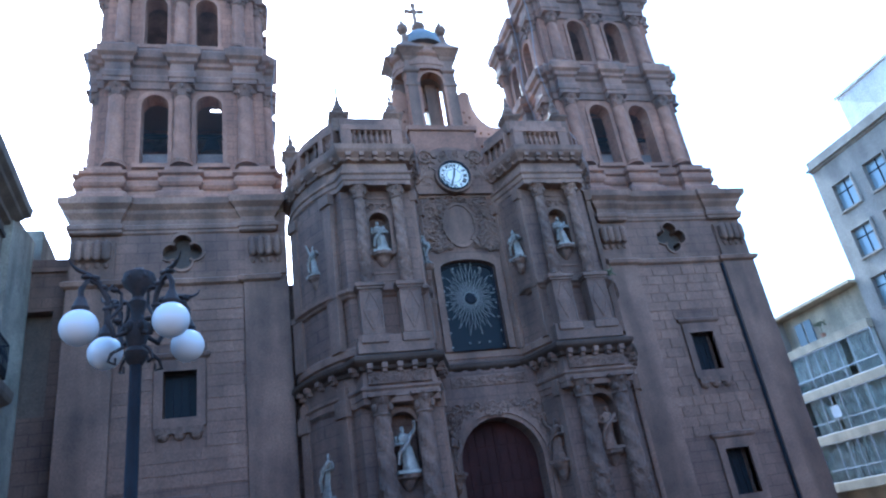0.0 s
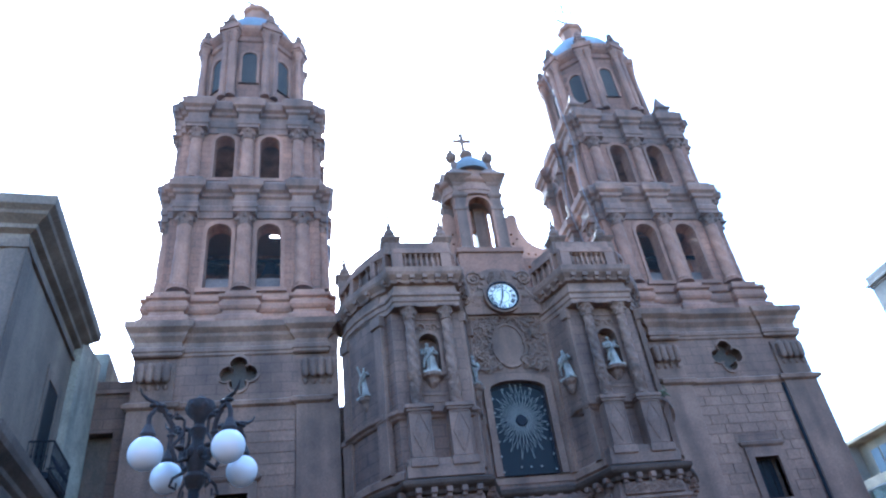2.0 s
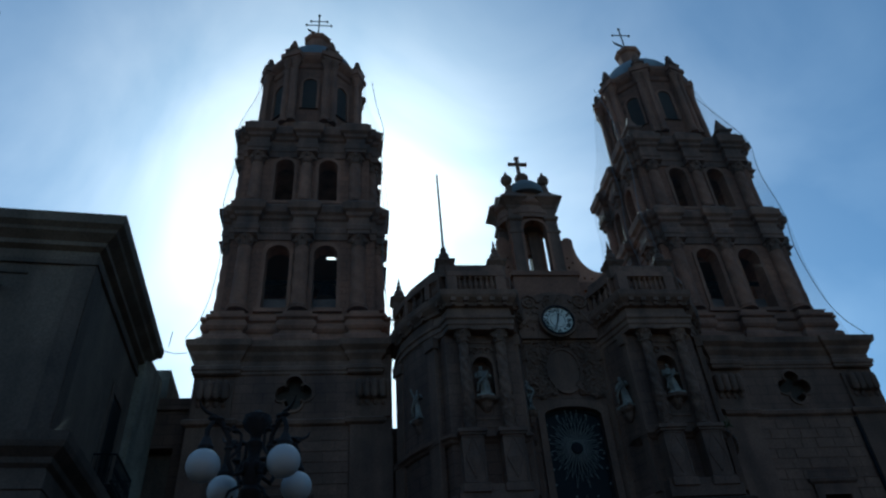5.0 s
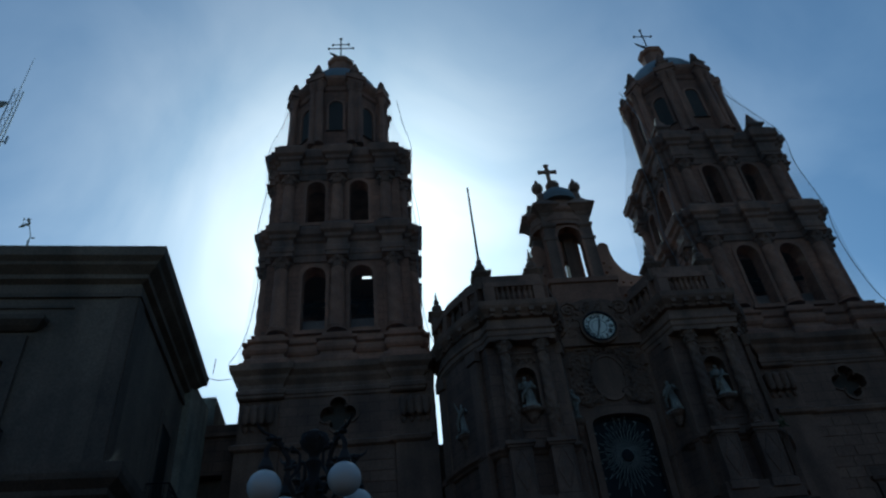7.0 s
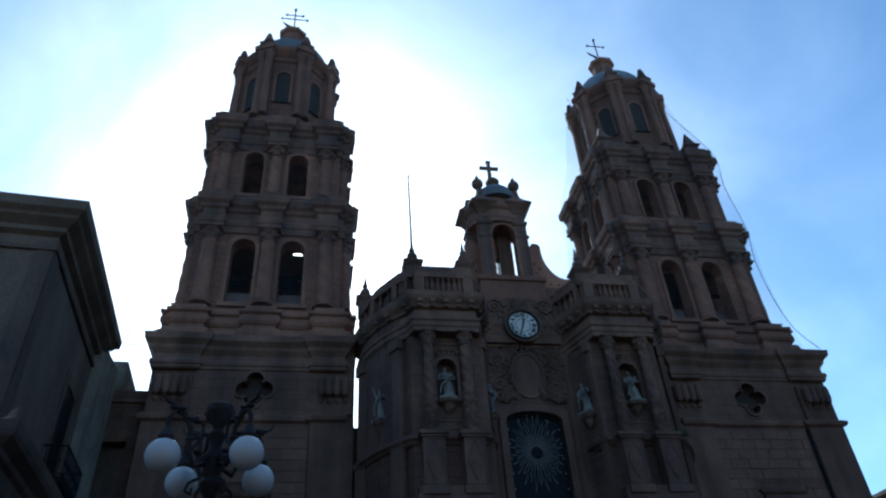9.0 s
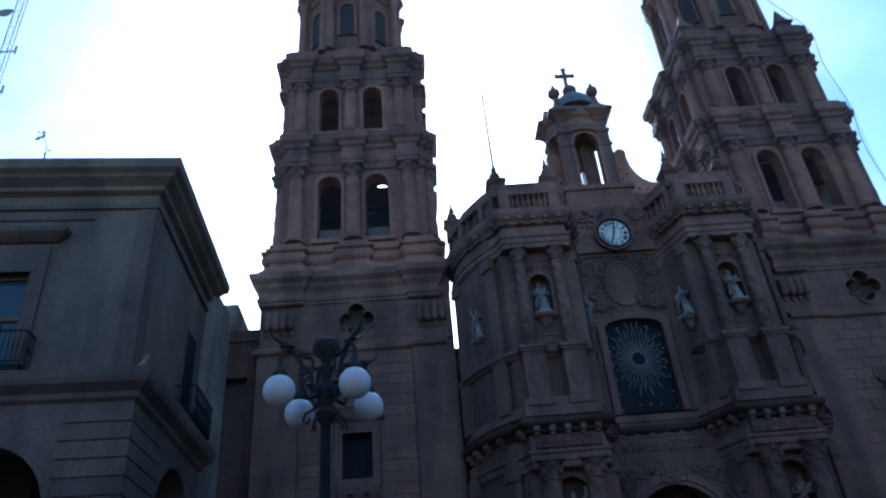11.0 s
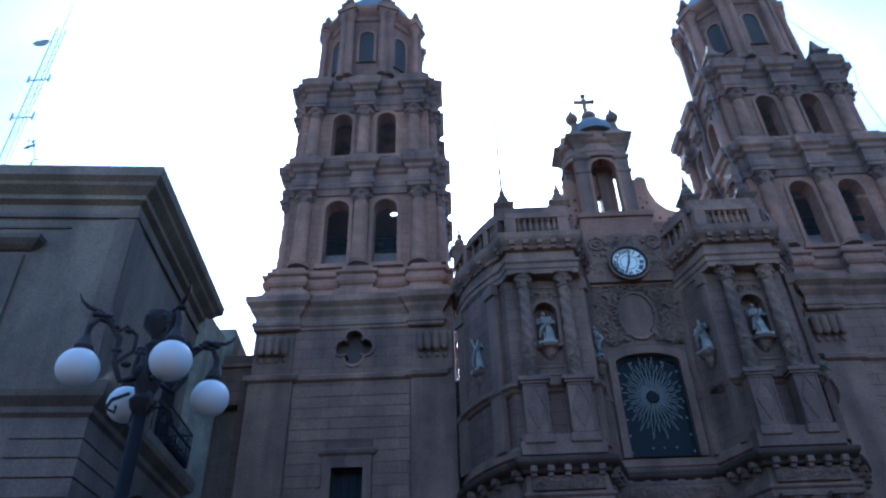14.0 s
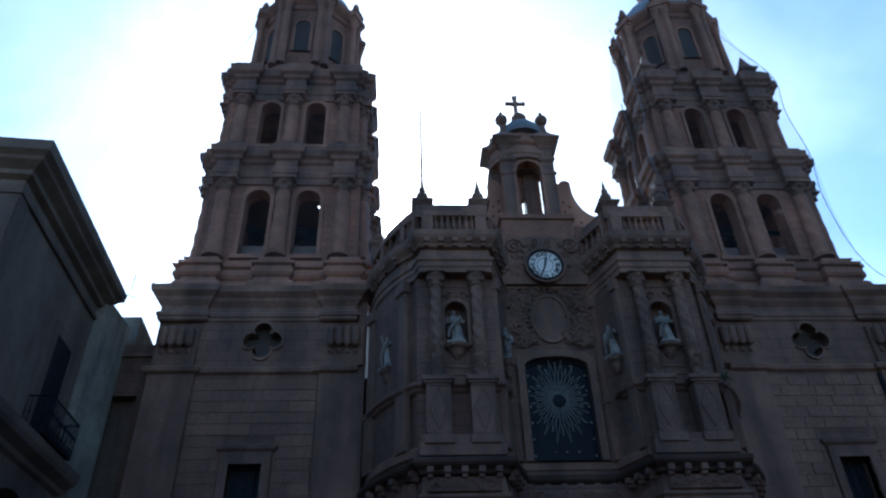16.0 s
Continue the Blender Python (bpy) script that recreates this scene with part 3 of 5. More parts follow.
    for f in ((0, 1, 2, 3), (4, 7, 6, 5), (0, 4, 5, 1), (1, 5, 6, 2), (2, 6, 7, 3), (3, 7, 4, 0)):
        cr.faces.new([v[i] for i in f])
    tube([(x0 - 0.1, cy, z0 + 0.75), (x0 + 1.0, cy, z0 + 0.2)], 0.04, cr)
    add("weathervane_cross", cr, IRON, "black iron double cross with a weather vane" if s < 0 else "black iron cross with a weather vane")
    return root, (c1, c2, c3, cy)


TOWERS = {}
for s in (-1, 1):
    TOWERS[s] = bell_tower(s)[0]
# dark upright stripe along the right tower's pilaster, built as a tube
part("drain_pipe", tube([(2.36, -0.12, 0), (2.36, -0.12, 13.5)], 0.085, None, 8), IRON, TOWERS[1], "dark upright tube along the tower pilaster")

# ---- nave behind the portal ----
nave = thing("church_nave", "plain grey stone church nave behind the portal", "church", (0, 0, 0))
part("wall", boxes((-7.0, 7.0, 3.5, 60, 0, 13.5)), STONE, nave)
part("roof", boxes((-7.2, 7.2, 3.3, 60, 13.5, 13.8)), TRIM, nave)

# ---- portal: folded screen between the towers ----
portal = thing("church_portal", "folded carved grey stone church portal with columns and niches", "church portal")
CHAIN = [(-7.2, 0.6), (-7.15, -0.3), (-6.98, -1.0), (-6.68, -1.75), (-6.24, -2.5), (-5.8, -3.1), (-5.35, -3.55), (-2.45, -3.55), (-1.75, -1.9)]
PLAN = CHAIN + [(-x, y) for x, y in CHAIN[::-1]]
CHAIN_R = [(-7.2, 0.6), (-7.15, -0.3), (-6.98, -1.0), (-6.68, -1.75), (-6.24, -2.5), (-5.8, -3.1), (-5.45, -3.45), (-5.25, -4.05), (-2.5, -4.05), (-2.3, -3.4), (-1.75, -1.9)]
PLAN_R = CHAIN_R + [(-x, y) for x, y in CHAIN_R[::-1]]


def pp(name, bm, mat, label="", smooth=False, parent=None):
    return part(name, bm, mat, parent or portal, label, smooth)


for s in (-1, 1):
    poly = [(-7.15, 0.6), (-7.15, -0.3), (-6.98, -1.0), (-6.68, -1.75), (-6.24, -2.5), (-5.8, -3.1), (-2.26, -3.1), (-1.75, -1.9), (-1.75, 0.6)]
    if s > 0:
        poly = [(-x, y) for x, y in poly[::-1]]
    pp("flank_wall", sweep(poly, [(0, 0), (0, 17.4)]), STONE)
    cx = s * 3.9
    holes = [arch(cx, 0.42, 13.1, 14.95), arch(cx, 0.54, 4.65, 6.85)]
    fr = plate(rect(cx - 1.45, cx + 1.45, 0, 17.4), holes, -3.55, -3.1)
    for a, b in (((cx - 1.45), (cx - 1.45 - 0.2)), ((cx + 1.45), (cx + 1.45 + 0.2))):
        tri = [(a, -3.1), (a, -3.55), (b, -3.1)] if b < a else [(a, -3.55), (b, -3.1), (a, -3.1)]
        area = sum(tri[i - 1][0] * tri[i][1] - tri[i][0] * tri[i - 1][1] for i in range(3))
        sweep(tri if area > 0 else tri[::-1], [(0, 0), (0, 17.4)], fr)
    front = pp("flank_front", fr, STONE)
    for h, hw, zc in ((holes[0], 0.42, 13.1), (holes[1], 0.54, 4.65)):
        su = ring(h, grow(h, cx, zc, 1.28, 1.08), -3.63, -3.55)
        ztop = max(z for _, z in h)
        curl((cx - 0.25, ztop + 0.25), 0.22, 1.2, -1, -3.6, su)
        curl((cx + 0.25, ztop + 0.25), 0.22, 1.2, 1, -3.6, su)
        pp("niche_surround", su, TRIM, parent=front)
        pp("niche_bracket", lathe([(0.08, zc - 0.55), (0.2, zc - 0.4), (0.3, zc - 0.2), (0.46, zc - 0.12), (0.48, zc)], 12, at=(cx, -3.55, 0)), STONE_CARVED, parent=front)
    for zz in (15.35, 15.6, 11.95, 12.25):
        pp("panel_rib", boxes((cx - 0.45, cx + 0.45, -3.6, -3.55, zz, zz + 0.06)), TRIM, parent=front)

COL_UP = column_mesh("column_shaft", 0.225, 3.75, STONE_CARVED, depth=0.11)
COL_LOW = column_mesh("column_shaft", 0.34, 4.35, STONE_CARVED, depth=0.1)
CAP_UP = capital_mesh("column_capital", 0.24, 0.6, STONE_CARVED)
CAP_LOW = capital_mesh("column_capital", 0.33, 0.75, STONE_CARVED)
sleeve = relief(-1.0, 1.0, 0.0, 1.5, 0.0, 110, 0.12, seed=5)
for v in sleeve.verts:
    a = v.co.x * math.pi
    r = 0.285 - v.co.y * 0.85
    v.co = Vector((r * math.sin(a), -r * math.cos(a), v.co.z))
SLEEVE = mesh_of("column_sleeve", sleeve, STONE_CARVED)
lozenge = boxes((-0.42, 0.42, -0.36, 0.36, 0, 2.1))
box(lozenge, -0.5, 0.5, -0.44, 0.44, 2.1, 2.2, 0.02)
box(lozenge, -0.56, 0.56, -0.5, 0.5, 2.2, 2.36, 0.02)
box(lozenge, -0.5, 0.5, -0.44, 0.44, 0, 0.32, 0.02)
d0 = [lozenge.verts.new(p) for p in ((-0.3, -0.365, 1.25), (0, -0.365, 0.5), (0.3, -0.365, 1.25), (0, -0.365, 2.0), (0, -0.45, 1.25))]
for i in range(4):
    lozenge.faces.new((d0[i], d0[(i + 1) % 4], d0[4]))
for y, k in ((-0.38, 1.0),):
    loz = [(0.3, 1.25), (0, 0.5), (-0.3, 1.25), (0, 2.0), (0.3, 1.25)]
    for (xa, za), (xb, zb) in zip(loz, loz[1:]):
        tube([(xa, y, za), (xb, y, zb)], 0.035, lozenge, 5)
    for row in ((-0.4, 0.4, -0.4, -0.36, 0.34, 0.4), (-0.4, 0.4, -0.4, -0.36, 2.02, 2.08), (-0.41, -0.35, -0.4, -0.36, 0.34, 2.08), (0.35, 0.41, -0.4, -0.36, 0.34, 2.08)):
        box(lozenge, *row)
PED = mesh_of("column_pedestal", lozenge, STONE_SMOOTH)
for s in (-1, 1):
    for x in (3.12, 4.65):
        shared("pedestal", PED, portal, pose(s * x, -3.8, 9.3))
        c = shared("column", COL_UP, portal, pose(s * x, -3.88, 11.66))
        shared("capital", CAP_UP, c, pose(0, 0, 3.75))
        shared("carved_sleeve", SLEEVE, c, Matrix.Translation((0, 0, 0.25)) @ Matrix.Diagonal((0.88, 0.88, 0.95, 1)))
        shared("low_pedestal", PED, portal, Matrix.Translation((s * x, -3.8, 0)) @ Matrix.Diagonal((1.15, 1.15, 1.0, 1)))
        c = shared("column", COL_LOW, portal, pose(s * x, -3.9, 2.3))
        shared("capital", CAP_LOW, c, pose(0, 0, 4.35))
        shared("carved_sleeve", SLEEVE, c, Matrix.Translation((0, 0, 0.4)) @ Matrix.Diagonal((1.24, 1.24, 1.1, 1)))
    pp("pedestal_plinth", boxes((min(s * 2.45, s * 5.3), max(s * 2.45, s * 5.3), -4.16, -3.5, 8.92, 9.36), (min(s * 2.5, s * 5.25), max(s * 2.5, s * 5.25), -4.1, -3.5, 9.36, 9.62), bevel=0.02), STONE_SMOOTH)
    # pilasters on the slanting faces
    for (ax, ay), (bx, by) in (((-7.15, -0.3), (-5.35, -3.55)), ((-2.45, -3.55), (-1.75, -1.9))):
        ang = math.atan2(by - ay, bx - ax)
        ln = math.hypot(bx - ax, by - ay)
        for f in ((0.12, 0.82) if ln > 3 else (0.08, 0.92)):
            w = 0.26 if ln > 3 else 0.14
            bm = boxes((-w, w, -0.14, 0.05, 0.0, 8.0), (-w, w, -0.14, 0.05, 11.7, 16.0), (-w * 1.25, w * 1.25, -0.2, 0.05, 9.3, 11.4), (-w * 1.4, w * 1.4, -0.24, 0.05, 11.4, 11.65), (-w * 1.3, w * 1.3, -0.24, 0.05, 15.5, 16.0), (-w * 1.3, w * 1.3, -0.24, 0.05, 6.9, 7.5), bevel=0.015)
            m = Matrix.Translation((ax + (bx - ax) * f, ay + (by - ay) * f, 0)) @ Matrix.Rotation(ang, 4, "Z") @ Matrix.Translation((0, -1.15 * f * (1 - f) if ln > 3 else 0, 0))
            if s > 0:
                m = Matrix.Diagonal((-1, 1, 1, 1)) @ m
            bmesh.ops.transform(bm, matrix=m, verts=bm.verts)
            pp("slanting_pilaster", bm, STONE_SMOOTH)

# centre bay
door_hole, win_hole = arch(0, 1.63, 0.0, 6.52), arch(0, 1.22, 9.35, 13.4, 0.32)
low_front = pp("centre_wall", plate(rect(-2.1, 2.1, 0, 8.4), [door_hole], -2.45, -1.6), STONE)
up_front = pp("upper_centre_wall", plate(rect(-1.85, 1.85, 8.4, 17.4), [win_hole], -1.95, -1.2), STONE)
arc = bmesh.new()
for k0, k1, y in ((1.0, 1.1, -2.52), (1.1, 1.19, -2.6), (1.19, 1.3, -2.54)):
    ring([(x * k0, z if z < 0.1 else 4.89 + (z - 4.89) * k0 if z > 4.89 else z) for x, z in door_hole], [(x * k1, z if z < 0.1 else 4.89 + (z - 4.89) * k1 if z > 4.89 else z) for x, z in door_hole], y, -2.45, arc)
pp("door_archivolt", arc, TRIM, parent=low_front)
pp("arch_carving", relief(-2.05, 2.05, 5.0, 7.05, -2.52, 520, 0.16, seed=8, keep=lambda x, z: 2.12 < math.hypot(x, z - 4.75) < 2.75), STONE_CARVED, parent=low_front)
pp("keystone", relief(-0.38, 0.38, 6.6, 7.0, -2.62, 60, 0.13, seed=31), STONE_CARVED, parent=low_front)
dl = boxes((-1.63, -0.01, -1.75, -1.62, 0, 6.55), (0.01, 1.63, -1.75, -1.62, 0, 6.55))
for r in range(9):
    for c in range(4):
        for s in (-1, 1):
            xx, zz = s * (0.25 + c * 0.38), 0.4 + r * 0.68
            if math.hypot(xx, max(zz - 4.8, 0)) < 1.45:
                box(dl, xx - 0.14, xx + 0.14, -1.79, -1.75, zz - 0.26, zz + 0.26)
pp("door", dl, DOORWOOD, "dark red-brown panelled wooden double door", parent=low_front)
pp("interior", boxes((-1.75, 1.75, -1.1, -1.0, 0, 17.2)), VOID)
# first frieze: carved panels
for cx, w, y in ((-3.88, 2.35, -4.12), (0, 3.2, -2.45), (3.88, 2.35, -4.12)):
    fz = boxes((cx - w / 2, cx + w / 2, y - 0.04, y + 0.1, 7.78, 8.2), bevel=0.02)
    relief(cx - w / 2 + 0.12, cx + w / 2 - 0.12, 7.88, 8.1, y - 0.06, 70, 0.11, fz, seed=int(cx * 3) + 20)
    pp("frieze_panel", fz, STONE_CARVED)
pp("lower_architrave", sweep(PLAN_R, [(-0.1, 7.1), (0.0, 7.12), (0.0, 7.32), (0.04, 7.34), (0.04, 7.55), (0.12, 7.62), (0.12, 7.7), (-0.02, 7.75), (-0.1, 8.3)]), TRIM)
LOWC = pp("lower_cornice", sweep(PLAN_R, [(-0.1, 8.3), (0.06, 8.34), (0.1, 8.46), (0.3, 8.56), (0.37, 8.64), (0.38, 8.76), (0.26, 8.82), (-0.3, 9.02)]), DARK_CORNICE, "projecting dark stone cornice between the storeys")
pp("pedestal_band", sweep(PLAN, [(0.02, 9.0), (0.1, 9.05), (0.1, 9.3), (0.02, 9.36), (0.0, 9.4)]), STONE_SMOOTH)
bandp = [(x, y) for x, y in CHAIN[:8]] + [(-2.2, -3.0), (-2.2, 0.6)]
for s in (-1, 1):
    bpoly = bandp if s < 0 else [(-x, y) for x, y in bandp[::-1]]
    pp("pedestal_cornice", sweep(bpoly, [(0.0, 11.28), (0.1, 11.34), (0.14, 11.42), (0.26, 11.5), (0.27, 11.62), (0.1, 11.68), (0.0, 11.72)]), TRIM)
pp("upper_architrave", sweep(PLAN_R, [(-0.1, 15.98), (0.0, 16.0), (0.0, 16.2), (0.05, 16.24), (0.05, 16.45), (0.12, 16.5), (0.12, 16.6), (-0.02, 16.64), (-0.1, 17.2)]), TRIM)
pp("upper_cornice", sweep(PLAN_R, [(-0.1, 17.05), (0.08, 17.1), (0.12, 17.22), (0.3, 17.4), (0.36, 17.52), (0.38, 17.74), (0.28, 17.8), (-0.5, 17.86)]), TRIM, "dentilled stone balcony cornice")
BRK = mesh_of("bracket", boxes((-0.11, 0.11, -0.3, 0.05, -0.2, 0.0), (-0.09, 0.09, -0.2, 0.05, -0.34, -0.2), bevel=0.02), TRIM)


def along(plan, spacing, skip=()):
    for i in range(1, len(plan) - 1):
        a, b = Vector(plan[i - 1 + 0]), Vector(plan[i])
        if i in skip:
            continue
        ln = (b - a).length
        n = max(1, int(ln / spacing))
        if ln < 0.55:
            continue
        ang = math.atan2(b.y - a.y, b.x - a.x)
        for k in range(n):
            p = a + (b - a) * ((k + 0.5) / n)
            yield Matrix.Translation((p.x, p.y, 0)) @ Matrix.Rotation(ang, 4, "Z")


for z, k in ((17.42, 1.0), (8.52, 1.0)):
    for m in along(PLAN_R, 0.52, (1,)):
        shared("bracket", BRK, portal, m @ Matrix.Translation((0, -0.02, z)))
# balustrade above the flanks and slanting faces
BAL = mesh_of("baluster", lathe([(0.1, 0), (0.1, 0.06), (0.05, 0.12), (0.095, 0.3), (0.06, 0.5), (0.045, 0.62), (0.1, 0.7), (0.1, 0.75)], 8), PINK_TRIM)
for s in (-1, 1):
    for (ax, ay), (bx, by) in (((-7.15, -0.3), (-6.68, -1.75)), ((-6.68, -1.75), (-5.85, -3.1)), ((-5.85, -3.1), (-5.35, -3.62)), ((-5.15, -3.85), (-2.55, -3.85)), ((-2.4, -3.5), (-1.75, -2.0))):
        if s > 0:
            ax, bx, ay, by = -bx, -ax, by, ay
        ang, ln = math.atan2(by - ay, bx - ax), math.hypot(bx - ax, by - ay)
        m = Matrix.Translation((ax, ay, 0)) @ Matrix.Rotation(ang, 4, "Z")
        rail = boxes((0, ln, -0.13, 0.13, 17.84, 18.0), (0, ln, -0.16, 0.16, 18.72, 18.98), (0, ln, 0.12, 0.42, 17.84, 19.5), bevel=0.02)
        bmesh.ops.transform(rail, matrix=m, verts=rail.verts)
        rl = pp("balustrade_rail", rail, PINK_TRIM)
        pw = 0.45 if ln > 2 else 0.12
        for u0 in (0, ln - pw):
            pier = boxes((u0, u0 + pw, -0.15, 0.15, 18.0, 18.72))
            bmesh.ops.transform(pier, matrix=m, verts=pier.verts)
            pp("balustrade_pier", pier, PINK_TRIM, parent=rl)
        n = max(2, int((ln - 0.9) / 0.24))
        for k in range(n):
            shared("baluster", BAL, rl, m @ Matrix.Translation((0.45 + (ln - 0.9) * (k + 0.5) / n if ln > 2 else 0.2 + (ln - 0.4) * (k + 0.5) / n, 0, 17.98)))
pp("drain_pipe", tube([(-7.12, -0.55, 0), (-7.12, -0.55, 8.1)], 0.06, None, 8), PINK_SMOOTH, "rust-brown drain pipe")
pp("terrace", sweep(PLAN, [(-0.25, 17.3), (-0.25, 17.7)]), STONE)
urn_bm = boxes((-0.33, 0.33, -0.33, 0.33, 0, 0.6), (-0.3, 0.3, -0.3, 0.3, 0.6, 0.7))
sweep([(-0.3, -0.3), (0.3, -0.3), (0.3, 0.3), (-0.3, 0.3)], [(0.0, 0.66), (0.06, 0.74), (0.15, 0.86), (0.15, 0.94), (0.02, 1.0), (-0.18, 1.1)], urn_bm)
lathe([(0.14, 1.0), (0.26, 1.22), (0.24, 1.42), (0.1, 1.56), (0.15, 1.66), (0.12, 1.78), (0.06, 1.86), (0.08, 1.92), (0.012, 2.3)], 10, urn_bm)
URN = mesh_of("urn", urn_bm, STONE_CARVED)
for x, y in ((5.1, -3.35), (2.75, -3.35), (7.0, -0.25)):
    for s in (-1, 1):
        shared("urn", URN, portal, pose(s * x, y, 18.88))
pole = part("flagpole", tube([(-5.1, -3.35, 20.3), (-5.13, -3.3, 25.3)], 0.062, taper=0.7), IRON)
tagged(pole, "thin dark flagpole rising from the balustrade", "flagpole")

# wall between balustrade and gable, with round piercings
for s in (-1, 1):
    x0, x1 = (-4.2, -1.5) if s < 0 else (1.5, 4.2)
    hs = []
    for r in range(2):
        for c in range(7):
            hs.append([(x0 + 0.2 + c * 0.37 + (0.18 if r else 0) + 0.1 * math.cos(t * math.pi / 4), 19.5 + r * 0.55 + 0.1 * math.sin(t * math.pi / 4)) for t in range(8)])
    pp("pierced_parapet", plate(rect(x0, x1, 17.8, 20.6), hs, -0.75, -0.5), PINK_SMOOTH)

pp("slit_wall", boxes((-7.6, -7.0, 0.35, 0.9, 0, 13.6)), STONE)

# oval medallion, carved field, clock surround
def ellipse(cx, cz, a, b, n=28):
    return [(cx + a * math.cos(2 * math.pi * i / n), cz + b * math.sin(2 * math.pi * i / n)) for i in range(n)]


ov = ring(ellipse(0, 15.1, 0.68, 0.98), ellipse(0, 15.1, 0.8, 1.1), -2.06, -1.95)
pp("medallion", ov, TRIM, parent=up_front)
pp("medallion_field", plate(ellipse(0, 15.1, 0.68, 0.98), [], -1.99, -1.95), STONE_SMOOTH, parent=up_front)
pp("carved_field", relief(-1.7, 1.7, 13.9, 16.35, -2.03, 460, 0.24, seed=3, keep=lambda x, z: (x / 0.9) ** 2 + ((z - 15.1) / 1.2) ** 2 > 1 and z > 13.6 + 0.5 * (1 - (x / 1.7) ** 2)), STONE_CARVED, parent=up_front)
lintel = ring([(x * 1.0, z) for x, z in win_hole], [(x * 1.24, 9.3 + (z - 9.3) * 1.075 if z > 9.4 else z) for x, z in win_hole], -2.1, -1.9)
pp("window_surround", lintel, STONE_SMOOTH, parent=up_front)
ck = bmesh.new()
disc = ellipse(0, 17.42, 0.86, 0.86)
ring(ellipse(0, 17.42, 0.72, 0.72), disc, -2.42, -1.9, ck)
for s in (-1, 1):
    curl((s * 1.2, 18.45), 0.42, 1.9, -s, -2.24, ck, 0.085)
    tube([(s * (1.15 + 0.3 * k / 8 + 0.35 * (k / 8) ** 2), -2.2, 18.0 - 0.9 * k / 8) for k in range(9)], 0.1, ck)
pp("clock_surround", ck, STONE_CARVED)
pp("clock_wall", plate([(-1.8, 16.6), (1.8, 16.6), (1.8, 18.0)] + [(1.5 * math.cos(math.pi * i / 12), 18.0 + 1.05 * math.sin(math.pi * i / 12)) for i in range(13)] + [(-1.8, 18.0)], [], -2.2, -1.5), STONE)
relief_c = relief(-1.7, 1.7, 17.0, 18.9, -2.22, 120, 0.14, seed=11, keep=lambda x, z: 0.95 < math.hypot(x, z - 17.42) < 1.4)
tagged(pp("clock_carving", relief_c, STONE_CARVED), kind="stuff")
clock = thing("clock", "round white clock face with black Roman numerals and pointers", "clock")
part("face", plate(ellipse(0, 17.42, 0.72, 0.72), [], -2.36, -2.28), ENAMEL, clock)
part("rim", ring(ellipse(0, 17.42, 0.68, 0.68), ellipse(0, 17.42, 0.76, 0.76), -2.46, -2.34), IRON, clock)
part("minute_ring", ring(ellipse(0, 17.42, 0.33, 0.33), ellipse(0, 17.42, 0.355, 0.355), -2.37, -2.355), BLACK, clock)
NUM = ("XII", "I", "II", "III", "IIII", "V", "VI", "VII", "VIII", "IX", "X", "XI")
for i, word in enumerate(NUM):
    cu = bpy.data.curves.new("numeral", "FONT")
    cu.body, cu.size, cu.extrude, cu.align_x, cu.align_y = word, 0.25, 0.006, "CENTER", "CENTER"
    cu.offset = 0.01
    cu.materials.append(BLACK)
    ob = new("numeral", cu)
    a = -2 * math.pi * i / 12
    ob.parent = clock
    ob.matrix_basis = Matrix.Translation((0.52 * math.sin(-a), -2.37, 17.42 + 0.52 * math.cos(a))) @ Matrix.Rotation(radians(90), 4, "X") @ Matrix.Rotation(a, 4, "Z")
for ang, ln, w in ((10, 0.38, 0.045), (200, 0.56, 0.034)):
    h = boxes((-w, w, -2.4, -2.385, -0.08, ln))
    bmesh.ops.transform(h, matrix=Matrix.Translation((0, 0, 17.42)) @ Matrix.Rotation(radians(ang), 4, "Y"), verts=h.verts)
    part("clock_pointer", h, BLACK, clock)

# sunburst window
sunw = thing("sunburst_window", "dark arched window with a pale metal sunburst grille", "window")
part("pane", plate(grow(win_hole, 0, 11.4, 0.995), [], -1.7, -1.66), DARKGLASS, sunw)
fr = ring(grow(win_hole, 0, 11.4, 0.94), win_hole, -1.78, -1.66)
part("frame", fr, IRON, sunw)
rays = bmesh.new()
for k in range(40):
    a = 2 * math.pi * k / 40
    L = (1.0 if k % 2 else 0.82) / math.sqrt((math.cos(a) / 1.12) ** 2 + (math.sin(a) / 1.72) ** 2)
    for sgn in (-1, 1):
        pts = []
        for i in range(9):
            f = i / 8
            r, off = 0.22 + (L - 0.22) * f, sgn * 0.07 * math.sin(math.pi * min(1, f * 1.05)) * (1.3 - 0.6 * f)
            pts.append((r * math.cos(a) - off * math.sin(a), -1.8, 11.75 + r * math.sin(a) + off * math.cos(a)))
        tube(pts, 0.0085, rays, 4)
part("sunburst", rays, SILVER, sunw)
hub = part("hub", lathe([(0.05, 0), (0.24, 0.01), (0.26, 0.05), (0.2, 0.09), (0.05, 0.1)], 16), IRON, sunw)
hub.matrix_basis = Matrix.Translation((0, -1.76, 11.7)) @ Matrix.Rotation(radians(90), 4, "X")
ros = bmesh.new()
for x, z in [(-1.1, 9.6 + 0.62 * i) for i in range(6)] + [(1.1, 9.6 + 0.62 * i) for i in range(6)] + [(-0.35, 9.75), (0.05, 9.75), (0.5, 9.75), (-0.6, 13.1), (0, 13.25), (0.6, 13.1)]:
    ball(ros, (x, -1.8, z), 0.045, u=8, v=5)
part("rosettes", ros, SILVER, sunw)


